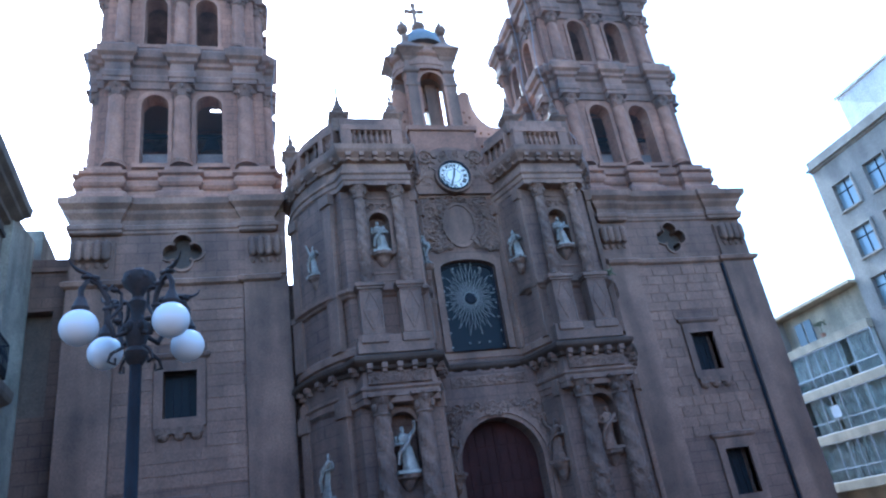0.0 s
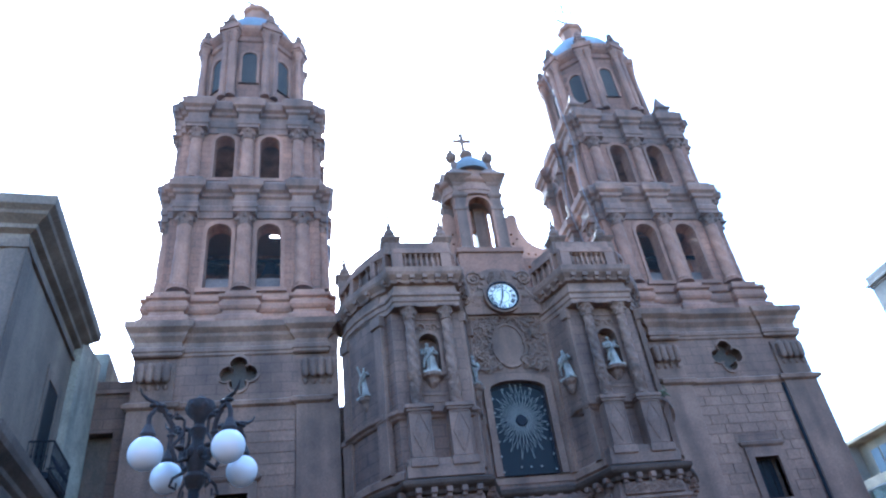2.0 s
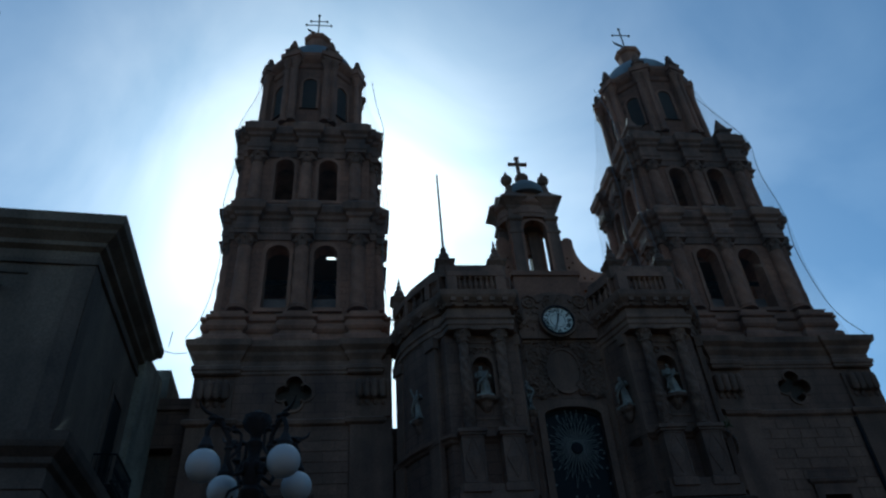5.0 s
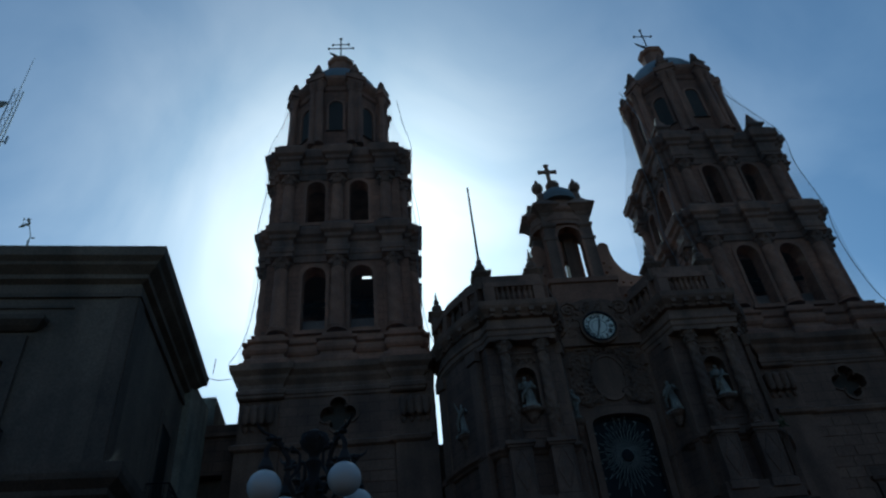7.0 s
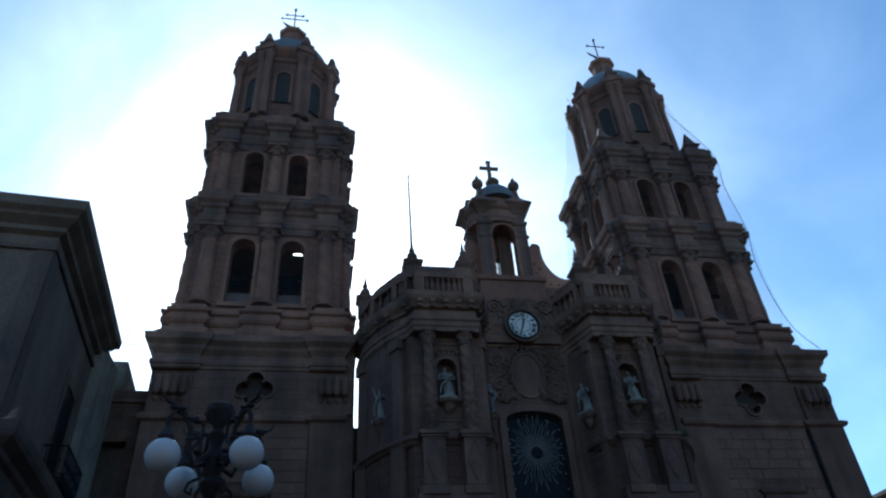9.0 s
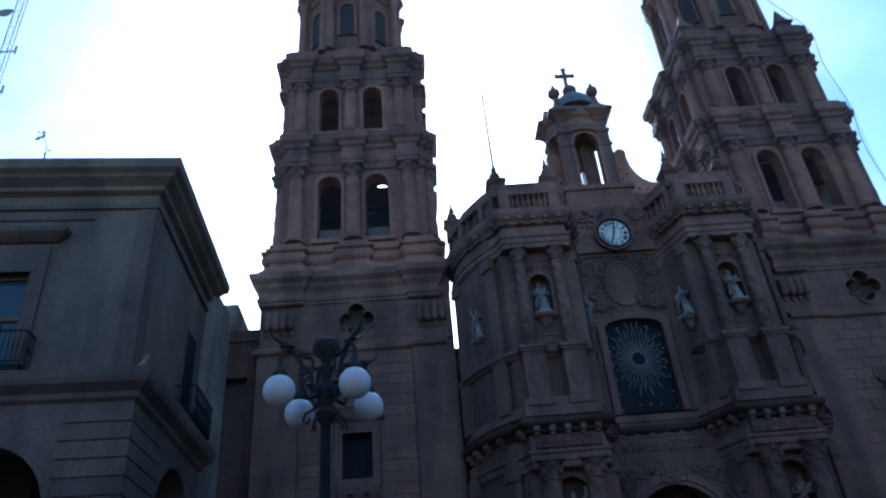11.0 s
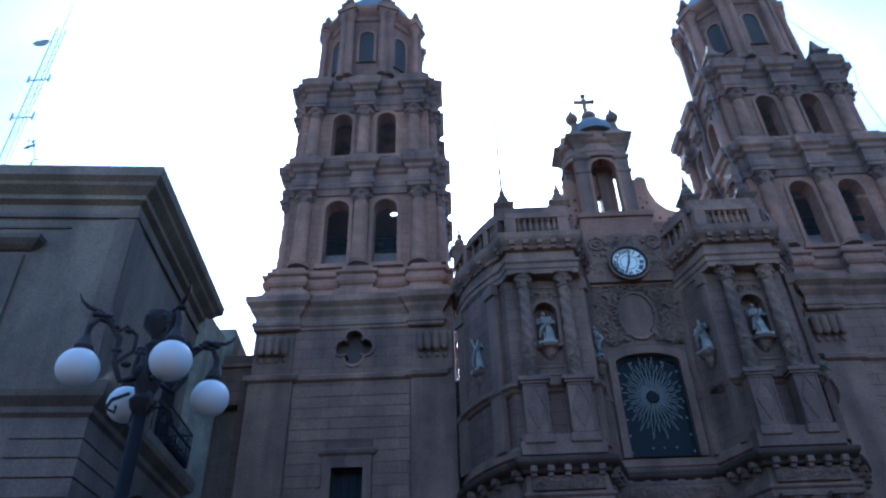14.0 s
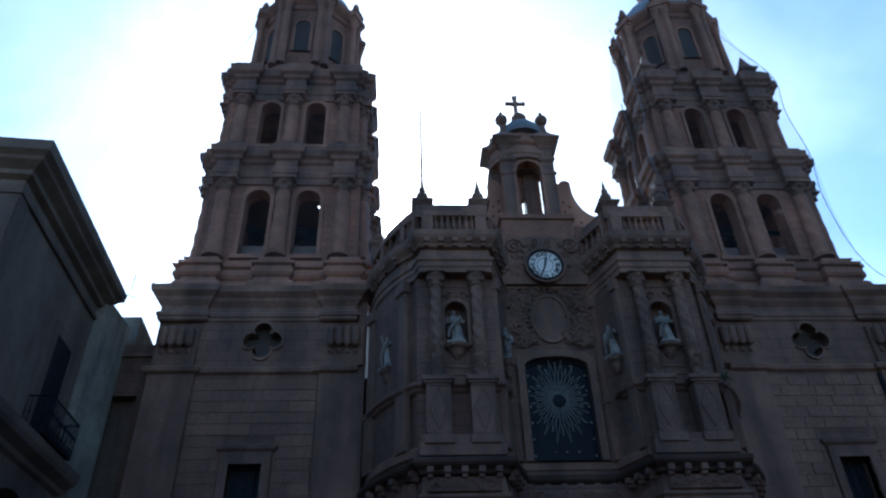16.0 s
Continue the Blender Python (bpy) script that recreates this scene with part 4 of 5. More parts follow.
# ---- bell gable turret over the clock ----
gable = thing("bell_turret", "square stone bell turret with small dome and scrolled walls", "bell turret", (0.0, 0, 0))
def gp(name, bm, mat, label="", smooth=False):
    return part(name, bm, mat, gable, label, smooth)


TX, TY = 0.12, -0.22
gp("base", boxes((-1.5, 1.74, -1.4, 1.1, 17.8, 20.62), (-1.6, 1.84, -1.5, 1.2, 20.5, 20.78), bevel=0.02), PINK_SMOOTH)
front_arch = arch(TX, 0.6, 20.78, 24.35)
turret_front = gp("turret_front", plate(rect(TX - 1.3, TX + 1.3, 20.78, 24.6), [front_arch], -0.95, -0.5), PINK)
part("archivolt", ring(front_arch, [(TX + (x - TX) * 1.22, z if z < 23 else 23.7 + (z - 23.7) * 1.2) for x, z in front_arch], -1.03, -0.95), PINK_SMOOTH, turret_front)
for x0 in (TX - 1.36, TX + 0.6):
    part("impost", boxes((x0, x0 + 0.76, -1.06, -0.95, 23.5, 23.7), bevel=0.015), TRIM, turret_front)
gp("turret_back", plate(rect(TX - 1.0, TX + 0.72, 20.78, 24.6), [rect(TX - 0.25, TX + 0.2, 20.8, 22.95)], 0.15, 0.55), PINK)
gp("turret_vault", boxes((TX - 1.2, TX + 1.2, -0.5, 0.5, 24.3, 24.6)), VOID)
oval = [(TX - 0.12 + 1.55 * math.cos(2 * math.pi * i / 32), TY + 0.92 * math.sin(2 * math.pi * i / 32)) for i in range(32)]
gp("turret_entablature", sweep(oval, [(-0.2, 24.5), (0.0, 24.52), (0.02, 24.75), (0.06, 24.78), (0.06, 25.0), (0.0, 25.05), (0.0, 25.3), (0.14, 25.42), (0.2, 25.55), (0.18, 25.68), (-0.1, 25.8), (-0.14, 26.4), (-0.3, 26.45)]), PINK_TRIM, "curved pinkish stone entablature under the small dome")
for sx in (-1, 1):
    for yc, back in ((-0.72, 0.0), (0.25, 0.45 if sx < 0 else 0.75)):
        px = TX + sx * 0.95 - back
        sq = [(px - 0.3, yc - 0.3), (px + 0.3, yc - 0.3), (px + 0.3, yc + 0.3), (px - 0.3, yc + 0.3)]
        pier = gp("corner_pier", sweep(sq, [(0.06, 20.78), (0.06, 21.1), (0.0, 21.15), (0.0, 24.3), (0.05, 24.34), (0.1, 24.42), (0.1, 24.56), (0.0, 24.6), (0.0, 25.1), (0.06, 25.2), (0.1, 25.3), (0.34, 25.58), (0.42, 25.64), (0.42, 25.72), (0.1, 26.12), (-0.06, 26.4), (-0.12, 26.9)]), TRIM)
        b = lathe([(0.13, 26.45), (0.08, 26.58), (0.2, 26.66), (0.31, 26.84), (0.33, 26.98), (0.28, 27.14), (0.12, 27.28), (0.08, 27.32), (0.11, 27.4), (0.02, 27.62)], 14)
        bmesh.ops.translate(b, vec=(px + sx * 0.08, yc, 0.42), verts=b.verts)
        if yc < 0:
            part("corner_ball", b, STONE_CARVED, pier, smooth=True)
        else:
            b.free()
gp("turret_dome", lathe([(1.14, 26.3), (1.16, 26.5)] + [(1.12 * math.cos(math.pi / 2 * i / 9), 26.52 + 1.0 * math.sin(math.pi / 2 * i / 9)) for i in range(9)], 20, at=(TX, TY, 0)), TILE, "pale tiled small dome", True)
CX = TX - 0.1
gp("cross", boxes((CX - 0.1, CX + 0.1, TY - 0.09, TY + 0.09, 28.1, 29.6), (CX - 0.5, CX + 0.5, TY - 0.085, TY + 0.085, 29.02, 29.2), (CX - 0.14, CX + 0.14, TY - 0.11, TY + 0.11, 29.55, 29.65), (CX - 0.54, CX - 0.46, TY - 0.09, TY + 0.09, 28.99, 29.23), (CX + 0.46, CX + 0.54, TY - 0.09, TY + 0.09, 28.99, 29.23), bevel=0.015), TRIM)
gp("cross_ball", lathe([(0.36, 27.35), (0.28, 27.6), (0.24, 27.75), (0.38, 27.9), (0.4, 28.05), (0.32, 28.18), (0.1, 28.28)], 12, at=(TX, TY, 0)), TRIM, smooth=True)
for s in (-1, 1):
    # concave scroll wall beside the turret
    pts = [(1.1, 20.8), (4.0, 20.8)]
    pts += [(3.7 + 0.42 * math.cos(t), 21.15 + 0.42 * math.sin(t)) for t in [(-0.5 + 3.3 * i / 10) for i in range(11)]]
    pts += [(2.25 + 1.2 * (1 - math.sin(a)), 21.5 + 1.85 * (1 - math.cos(a))) for a in [math.pi / 2 * i / 10 for i in range(11)]]
    pts += [(1.97 + 0.3 * math.cos(t), 23.45 + 0.3 * math.sin(t)) for t in [0.0 + 2.8 * i / 6 for i in range(7)]] + [(1.1, 23.2)]
    hs = []
    for (hx, hz) in ((1.8, 21.2), (2.1, 21.5), (1.8, 21.8), (2.05, 22.1), (1.78, 22.4), (2.5, 21.15), (2.9, 21.1), (3.25, 21.05)):
        hs.append([(hx + 0.07 * math.cos(t * math.pi / 3), hz + 0.07 * math.sin(t * math.pi / 3)) for t in range(6)])
    dx = 0.42 if s < 0 else 0.0
    w = plate([(dx + s * x, z) for x, z in pts], [[(dx + s * x, z) for x, z in h] for h in hs], -0.3, 0.0)
    curl((dx + s * 3.7, 21.15), 0.3, 1.8, s, -0.32, w, 0.05)
    gp("scroll_wall", w, PINK_SMOOTH)


# ---- statues: plain robed shapes in white marble ----
def statue_mesh(name, h, seed, mat, arm=0):
    rnd = random.Random(seed)
    bm = bmesh.new()
    prof = [(0.17, 0.05), (0.185, 0.1), (0.18, 0.16), (0.165, 0.22), (0.16, 0.28), (0.15, 0.34), (0.155, 0.4), (0.15, 0.46), (0.145, 0.52), (0.135, 0.58), (0.15, 0.64), (0.16, 0.7), (0.165, 0.75), (0.12, 0.82), (0.055, 0.84), (0.05, 0.86)]
    seg, rings = 30, []
    ph = rnd.uniform(0, 6)
    for r, z in prof:
        r *= 0.84
        lean = 0.05 * math.sin(z * 4 + ph)
        rings.append([bm.verts.new(((r * h * (1 + 0.3 * math.sin(7 * a + 8 * z + ph) * max(0, 0.85 - z) + rnd.uniform(-0.06, 0.06)) * 0.95) * math.cos(a) + lean * h, r * h * 0.72 * (1 + 0.13 * math.sin(5 * a - 5 * z)) * math.sin(a), z * h)) for a in [2 * math.pi * i / seg for i in range(seg)]])
    for r0, r1 in zip(rings, rings[1:]):
        for i in range(seg):
            bm.faces.new((r0[i], r0[(i + 1) % seg], r1[(i + 1) % seg], r1[i]))
    bm.faces.new(rings[0][::-1])
    bm.faces.new(rings[-1])
    hx = 0.05 * h * math.sin(0.86 * 4 + ph)
    ball(bm, (hx, -0.01 * h, 0.925 * h), 0.055 * h, 0.88, 1.0, 1.25)
    ball(bm, (hx, -0.045 * h, 0.88 * h), 0.034 * h, 0.9, 0.8, 1.5, 8, 6)
    for s in (-1, 1):
        up = arm == s
        pts = [(hx + s * 0.15 * h, 0, 0.78 * h), (s * 0.23 * h, -0.05 * h, (0.9 if up else 0.62) * h), (s * (0.2 if up else 0.06) * h, -0.15 * h, (1.06 if up else 0.6) * h)]
        tube(pts, 0.045 * h, bm, 8, 0.7)
    tube([(hx + 0.15 * h, -0.1 * h, 0.78 * h), (0.02 * h, -0.17 * h, 0.6 * h), (-0.17 * h, -0.13 * h, 0.42 * h), (-0.2 * h, -0.08 * h, 0.2 * h)], 0.045 * h, bm, 6, 0.7)
    box(bm, -0.24 * h, 0.24 * h, -0.19 * h, 0.19 * h, 0, 0.06 * h)
    me = mesh_of(name, bm, mat)
    me.polygons.foreach_set("use_smooth", [True] * len(me.polygons))
    me.set_sharp_from_angle(angle=radians(50))
    return me


ST = [statue_mesh("statue", 1.42, i, MARBLE, a) for i, a in ((1, 0), (4, 0), (7, -1), (9, 1))]
STD = [statue_mesh("statue", 1.65, i + 20, STONE_CARVED, a) for i, a in ((1, 1), (4, 0), (7, -1))]
STL = [statue_mesh("statue", 1.65, i + 20, MARBLE, a) for i, a in ((1, 1), (4, 0), (7, -1))]
bracket_bm = lathe([(0.05, -0.6), (0.16, -0.45), (0.2, -0.25), (0.32, -0.12), (0.34, 0)], 10)
BRACK = mesh_of("statue_bracket", bracket_bm, STONE_CARVED)
ROWS_ST = [
    (-3.93, -3.6, 13.12, 0, 0), (3.93, -3.6, 13.12, 0, 1), (-6.42, -2.1, 12.85, -60, 2), (2.05, -2.95, 12.9, -62, 1), (-1.95, -2.65, 12.9, 62, 0),
]
for x, y, z, rz, k in ROWS_ST:
    st = shared("statue", ST[k], None, pose(x, y, z, 0, 0, rz))
    tagged(st, "robed white marble statue standing on a portal bracket", "statue", "portal statues")
    if abs(x) != 3.93:
        shared("statue_bracket", BRACK, portal, pose(x, y, z))
ROWS_LOW = [(-3.9, -3.7, 4.67, 0, 0), (3.9, -3.7, 4.67, 0, 1), (-6.45, -2.0, 4.3, -60, 1), (2.05, -3.05, 4.5, -62, 2), (-1.95, -2.75, 4.5, 62, 1)]
for x, y, z, rz, k in ROWS_LOW:
    pale = x < -3
    st = shared("statue", (STL if pale else STD)[k], None, pose(x, y, z, 0, 0, rz))
    tagged(st, "robed white marble statue beside the church door" if pale else "robed weathered grey stone statue beside the church door", "statue", "portal statues")
    if abs(x) != 3.9:
        shared("statue_bracket", BRACK, portal, pose(x, y, z))

# ---- street lamp with hanging globes ----
LX, LY = -9.86, -21.56
lamp = thing("street_lamp", "dark cast-iron street lamp with four hanging white globes", "street lamp", (LX, LY, 0))
part("post", lathe([(0.28, 0), (0.28, 0.15), (0.2, 0.22), (0.22, 0.6), (0.14, 0.75), (0.15, 0.85), (0.065, 0.95), (0.053, 3.85), (0.053, 3.86)], 20), IRON, lamp, "", True)
cap = lathe([(r * 0.74, z) for r, z in ((0.08, 3.8), (0.13, 3.86), (0.15, 3.92), (0.1, 3.97), (0.12, 4.02), (0.15, 4.12), (0.13, 4.22), (0.08, 4.28), (0.09, 4.34), (0.12, 4.42), (0.07, 4.47), (0.08, 4.52), (0.19, 4.6), (0.2, 4.68), (0.19, 4.72), (0.08, 4.76), (0.06, 4.78))], 16)
for k in range(6):
    a = math.pi / 3 * k
    ball(cap, (0.1 * math.cos(a), 0.1 * math.sin(a), 4.16), 0.04, 1, 1, 1.5, 8, 5)
    ball(cap, (0.13 * math.cos(a), 0.13 * math.sin(a), 4.66), 0.03, 1, 1, 1.2, 8, 5)
part("capital", cap, LAMP_IRON, lamp, "", True)
for k in range(4):
    a = radians(-50 + 90 * k)
    ca, sa = math.cos(a), math.sin(a)
    P = lambda r, z: (r * ca, r * sa, z)
    arm = tube([P(0.1, 4.1), P(0.22, 4.05), P(0.3, 4.2), P(0.3, 4.4), P(0.4, 4.53), P(0.5, 4.54), P(0.555, 4.44), P(0.55, 4.32)], 0.026, None, 8)
    tube([P(0.28, 4.2), P(0.17, 4.33), P(0.17, 4.48), P(0.27, 4.54), P(0.33, 4.46), P(0.28, 4.41)], 0.02, arm, 6, 0.7)
    tube([P(0.38, 4.53), P(0.5, 4.6), P(0.6, 4.62), P(0.66, 4.66), P(0.69, 4.72)], 0.032, arm, 6, 0.2)
    tube([P(0.12, 3.96), P(0.24, 3.88), P(0.27, 3.8), P(0.2, 3.78), P(0.2, 3.84)], 0.018, arm, 6, 0.7)
    for r, z, s in ((0.44, 4.58, 0.065), (0.3, 4.3, 0.06), (0.52, 4.57, 0.06), (0.24, 4.5, 0.055), (0.36, 4.5, 0.06), (0.2, 4.2, 0.06)):
        ball(arm, P(r, z), s * 0.62, 1.3, 1.0, 0.7, 8, 5)
    lathe([(0.07, 4.235), (0.078, 4.26), (0.06, 4.3), (0.035, 4.36)], 12, arm, P(0.55, 0))
    ar = part("arm", arm, LAMP_IRON, lamp, "", True)
    g = ball(bmesh.new(), P(0.55, 4.075), 0.163, u=28, v=18)
    part("globe", g, OPAL, ar, "white opal glass globe", True)

# ---- arcaded stone house at the corner ----
house = thing("corner_house", "two-storey tan plaster and stone house with arcade and balconies", "building", (-17.27, -9.6, 0))
house.rotation_euler.z = radians(4.9)
def hp(name, bm, mat, label="", parent=None):
    return part(name, bm, mat, parent or house, label)


def hside(bm):
    """Turn a slab drawn along x (0 = the corner, running inward along -y) onto the house's side wall."""
    bmesh.ops.transform(bm, matrix=Matrix.Rotation(radians(90), 4, "Z"), verts=bm.verts)
    return bm


# upper storey
f_holes = [rect(-4.87 - 5.2 * i, -3.43 - 5.2 * i, 9.6, 12.85) for i in range(4)]
hp("front_wall", plate(rect(-22, 0, 9.4, 16.2), f_holes, 0, 0.7), PLASTER)
s_holes = [rect(5.2, 6.7, 9.75, 13.2)]
w = plate(rect(0.7, 7.8, 9.4, 16.2), s_holes, 0, 0.7)
hp("side_wall", hside(w), PLASTER)
hp("core", boxes((-22, -1.6, 1.6, 7.7, 8.5, 16.0), (-22, -3.6, 3.4, 4.4, 0.1, 8.3), (-22, -3.6, 7.4, 7.7, 0, 8.3), (-3.6, 0.2, 7.82, 8.05, 0, 8.3)), VOID)
hp("corner_quoin", boxes((-0.55, 0.04, -0.05, 0.0, 9.4, 15.5), (0.0, 0.05, -0.05, 0.6, 9.4, 15.5)), QUARRY)
hp("frieze_moulding", boxes((-22, 0.06, -0.1, 0, 15.15, 15.3), (0.0, 0.1, -0.1, 7.8, 15.15, 15.3), (-22, -1.9, -0.06, 0, 14.75, 14.83)), QUARRY)
hplan = [(-22, 7.8), (-22, 0), (0, 0), (0, 7.8)]
hp("roof_cornice", sweep(hplan, [(0.0, 15.7), (0.2, 15.8), (0.22, 15.95), (0.5, 16.15), (0.55, 16.25), (0.72, 16.38), (0.76, 16.72), (0.62, 16.8), (0.1, 16.82), (-0.6, 16.9)]), PLASTER, "deep dark plaster roof cornice")
for i in range(4):
    x = -4.15 - 5.2 * i
    wn_ = hp("front_window", ring(rect(x - 0.72, x + 0.72, 9.6, 12.85), rect(x - 1.15, x + 1.15, 9.6, 13.75), -0.1, 0.1), QUARRY)
    hp("window_hood", sweep([(x - 1.3, 0), (x - 1.3, -0.1), (x + 1.3, -0.1), (x + 1.3, 0)], [(0, 13.9), (0.15, 14.0), (0.3, 14.15), (0.32, 14.3), (0, 14.4)]), QUARRY, parent=wn_)
    hp("pane", boxes((x - 0.72, x + 0.72, 0.35, 0.4, 9.6, 12.85)), SKYGLASS, parent=wn_)
    hp("glazing_bar", boxes((x - 0.05, x + 0.05, 0.28, 0.35, 9.6, 11.35), (x - 0.72, x + 0.72, 0.26, 0.35, 11.35, 11.5), (x - 0.72, x - 0.61, 0.26, 0.35, 9.6, 12.85), (x + 0.61, x + 0.72, 0.26, 0.35, 9.6, 12.85), (x - 0.61, x + 0.61, 0.26, 0.35, 12.74, 12.85)), WINDOW_WOOD, parent=wn_)


def balcony(x0, x1, z, depth, side=False):
    b = hp("balcony", (hside if side else (lambda q: q))(boxes((x0, x1, -depth, 0, z - 0.2, z), (x0, x1, -depth - 0.02, -depth + 0.02, z + 0.98, z + 1.03), (x0, x1, -depth - 0.02, -depth + 0.02, z + 0.06, z + 0.1), (x0 - 0.02, x0 + 0.02, -depth, 0, z + 0.98, z + 1.03), (x1 - 0.02, x1 + 0.02, -depth, 0, z + 0.98, z + 1.03))), IRON, "black iron balcony rail")
    n = int((x1 - x0) / 0.13)
    rows = [(x0 + (x1 - x0) * k / n, -depth) for k in range(n + 1)] + [(xx, -depth * k / 5) for xx in (x0, x1) for k in range(5)]
    for (x, y) in rows:
        o = shared("baluster", RAILBAR, b, (Matrix.Rotation(radians(90), 4, "Z") if side else Matrix()) @ Matrix.Translation((x, y, z)))


RAILBAR = mesh_of("rail_bar", lathe([(0.013, 0), (0.013, 0.4), (0.03, 0.5), (0.013, 0.6), (0.013, 1.0)], 6), IRON)
for i in range(4):
    balcony(-4.15 - 5.2 * i - 1.3, -4.15 - 5.2 * i + 1.3, 9.62, 0.62)
balcony(4.6, 7.3, 9.7, 0.75, True)
sw = hp("side_window", hside(ring(rect(5.2, 6.7, 9.75, 13.2), rect(4.85, 7.05, 9.75, 13.6), -0.05, 0.1)), QUARRY)
hp("pane", hside(boxes((5.2, 6.7, -0.02, 0.03, 9.75, 13.2))), DARKGLASS, parent=sw)
# lower storey, arcade
g_holes = [arch(-3.45 - 5.2 * i, 1.85, 0.0, 7.45) for i in range(4)]
hp("arcade_front", plate(rect(-22, 0.3, 0, 9.0), g_holes, -0.3, 0.6), QUARRY)
w = plate(rect(0.6, 8.1, 0, 9.0), [arch(4.9, 2.25, 0.0, 7.85)], -0.3, 0.6)
hp("arcade_side", hside(w), QUARRY)
aplan = [(-22, 8.1), (-22, -0.3), (0.3, -0.3), (0.3, 8.1)]
hp("storey_cornice", sweep(aplan, [(0.0, 8.5), (0.12, 8.6), (0.14, 8.75), (0.4, 8.95), (0.46, 9.1), (0.48, 9.35), (0.3, 9.42), (-0.6, 9.46)]), QUARRY, "projecting stone storey cornice")
# soffit colour carries the arcade's shade
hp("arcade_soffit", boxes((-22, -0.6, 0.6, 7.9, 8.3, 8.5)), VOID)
QS = mesh_of("stone_block", boxes((0, 1.0, 0, 1.0, 0, 1.0)), QUARRY)
zc = 0.1
while zc < 8.3:
    for x0, x1 in ((-1.5, 0.36), (-6.7, -5.4)):
        shared("stone_block", QS, house, Matrix.Translation((x0, -0.37, zc)) @ Matrix.Diagonal((x1 - x0, 0.072, 0.44, 1)))
    for y0, y1 in ((-0.3, 2.6), (7.2, 8.1)):
        shared("stone_block", QS, house, Matrix.Translation((0.3, y0, zc)) @ Matrix.Diagonal((0.06, y1 - y0, 0.44, 1)))
    zc += 0.49
# roof weeds, spike and rods
weed = thing("roof_weed", "tall dry weed growing on the roof edge", "weed", (-21.65, -9.4, 16.7))
wb = tube([(0, 0, 0), (0.02, 0, 0.8), (0.05, 0, 1.5), (-0.1, 0, 1.95), (-0.35, 0, 2.15)], 0.022, None, 5, 0.5)
part("stem", wb, LEAF, weed)
lf = bmesh.new()
rnd = random.Random(6)
for _ in range(26):
    z = rnd.choice((rnd.uniform(0.6, 1.4), rnd.uniform(1.9, 2.25)))
    p = (rnd.uniform(-0.15, 0.2) if z < 1.5 else rnd.uniform(-0.45, -0.1), rnd.uniform(-0.08, 0.08), z)
    bmesh.ops.create_icosphere(lf, subdivisions=1, radius=0.06, matrix=Matrix.Translation(p) @ Matrix.Rotation(rnd.uniform(0, 3), 4, "Y") @ Matrix.Diagonal((1.3, 0.5, 0.5, 1)))
part("leaves", lf, LEAF, weed)
ledge = thing("ledge_weed", "small green weed rooted on the portal ledge", "weed", (5.55, -3.7, 11.68))
lb = bmesh.new()
for _ in range(40):
    bmesh.ops.create_icosphere(lb, subdivisions=1, radius=0.06, matrix=Matrix.Translation((rnd.gauss(0.05, 0.12), rnd.gauss(0, 0.1), abs(rnd.gauss(0.06, 0.12)))) @ Matrix.Rotation(rnd.uniform(0, 3), 4, "Y") @ Matrix.Diagonal((1.3, 0.6, 0.35, 1)))
part("leaves", lb, LEAF, ledge)
wire = part("overhead_wire", tube([(-17.3, -1.2, 16.7), (-16.9, -0.8, 16.75), (-16.5, -0.3, 17.05)], 0.018, None, 4), CABLE)
tagged(wire, "thin dark wire strung from house to bell tower", "wire")
rod = part("roof_rod", tube([(-17.0, -1.4, 16.75), (-16.95, -1.4, 17.5)], 0.02), IRON)
tagged(rod, "thin iron rod on the roof edge", "rod")
mast = thing("radio_mast", "slender lattice radio mast with a dish antenna behind the house", "radio mast", (-39.9, 10.3, 0))
MAST_TRI = [(0.38, 0), (-0.19, 0.33), (-0.19, -0.33)]
for ax, ay in MAST_TRI:
    part("mast_leg", tube([(ax, ay, 0), (ax, ay, 51.4)], 0.05), ALU, mast)
lat = bmesh.new()
for k in range(54):
    for i in range(3):
        (ax, ay), (bx, by) = MAST_TRI[i], MAST_TRI[(i + 1) % 3]
        tube([(ax, ay, k * 0.95), (bx, by, k * 0.95 + 0.95)], 0.022, lat, 4)
part("mast_lattice", lat, ALU, mast)
part("mast_tip", tube([(0, 0, 51.2), (0, 0, 56.1)], 0.04, taper=0.5), ALU, mast)
dish = lathe([(0.03, 0), (0.34, 0.07), (0.6, 0.21), (0.68, 0.32), (0.62, 0.29), (0.27, 0.13)], 16)
bmesh.ops.transform(dish, matrix=Matrix.Translation((-0.45, -0.65, 48.6)) @ Matrix.Rotation(radians(70), 4, "X"), verts=dish.verts)
part("dish", dish, CONCRETE, mast, "pale round dish antenna")
for z in (34.5, 41.0, 45.2):
    part("side_arm", boxes((-0.95, 0.7, -0.04, 0.04, z, z + 0.1), (-1.02, -0.9, -0.08, 0.08, z - 0.2, z + 0.55), (0.64, 0.75, -0.08, 0.08, z - 0.2, z + 0.6)), ALU, mast)

# wall that closes the gap between the house and the tower, and the wing behind
gapw = part("wall_gap", plate(rect(-20.5, -16.1, 0, 15.5), [rect(-18.05, -16.75, 8.9, 13.2)], 1.0, 1.6), STONE)
tagged(gapw, "dark stained stone wall joining house and tower", "wall", kind="structure")
part("recess_back", boxes((-18.2, -16.6, 1.6, 1.68, 8.7, 13.4)), QUARRY, gapw)
part("string_course", boxes((-18.1, -16.1, 0.86, 1.0, 14.9, 15.05)), TRIM, gapw)
wing = thing("rear_wing", "pale peeling plaster rear wing behind the corner house", "building", (-19, 0, 0))
wm = bmesh.new()
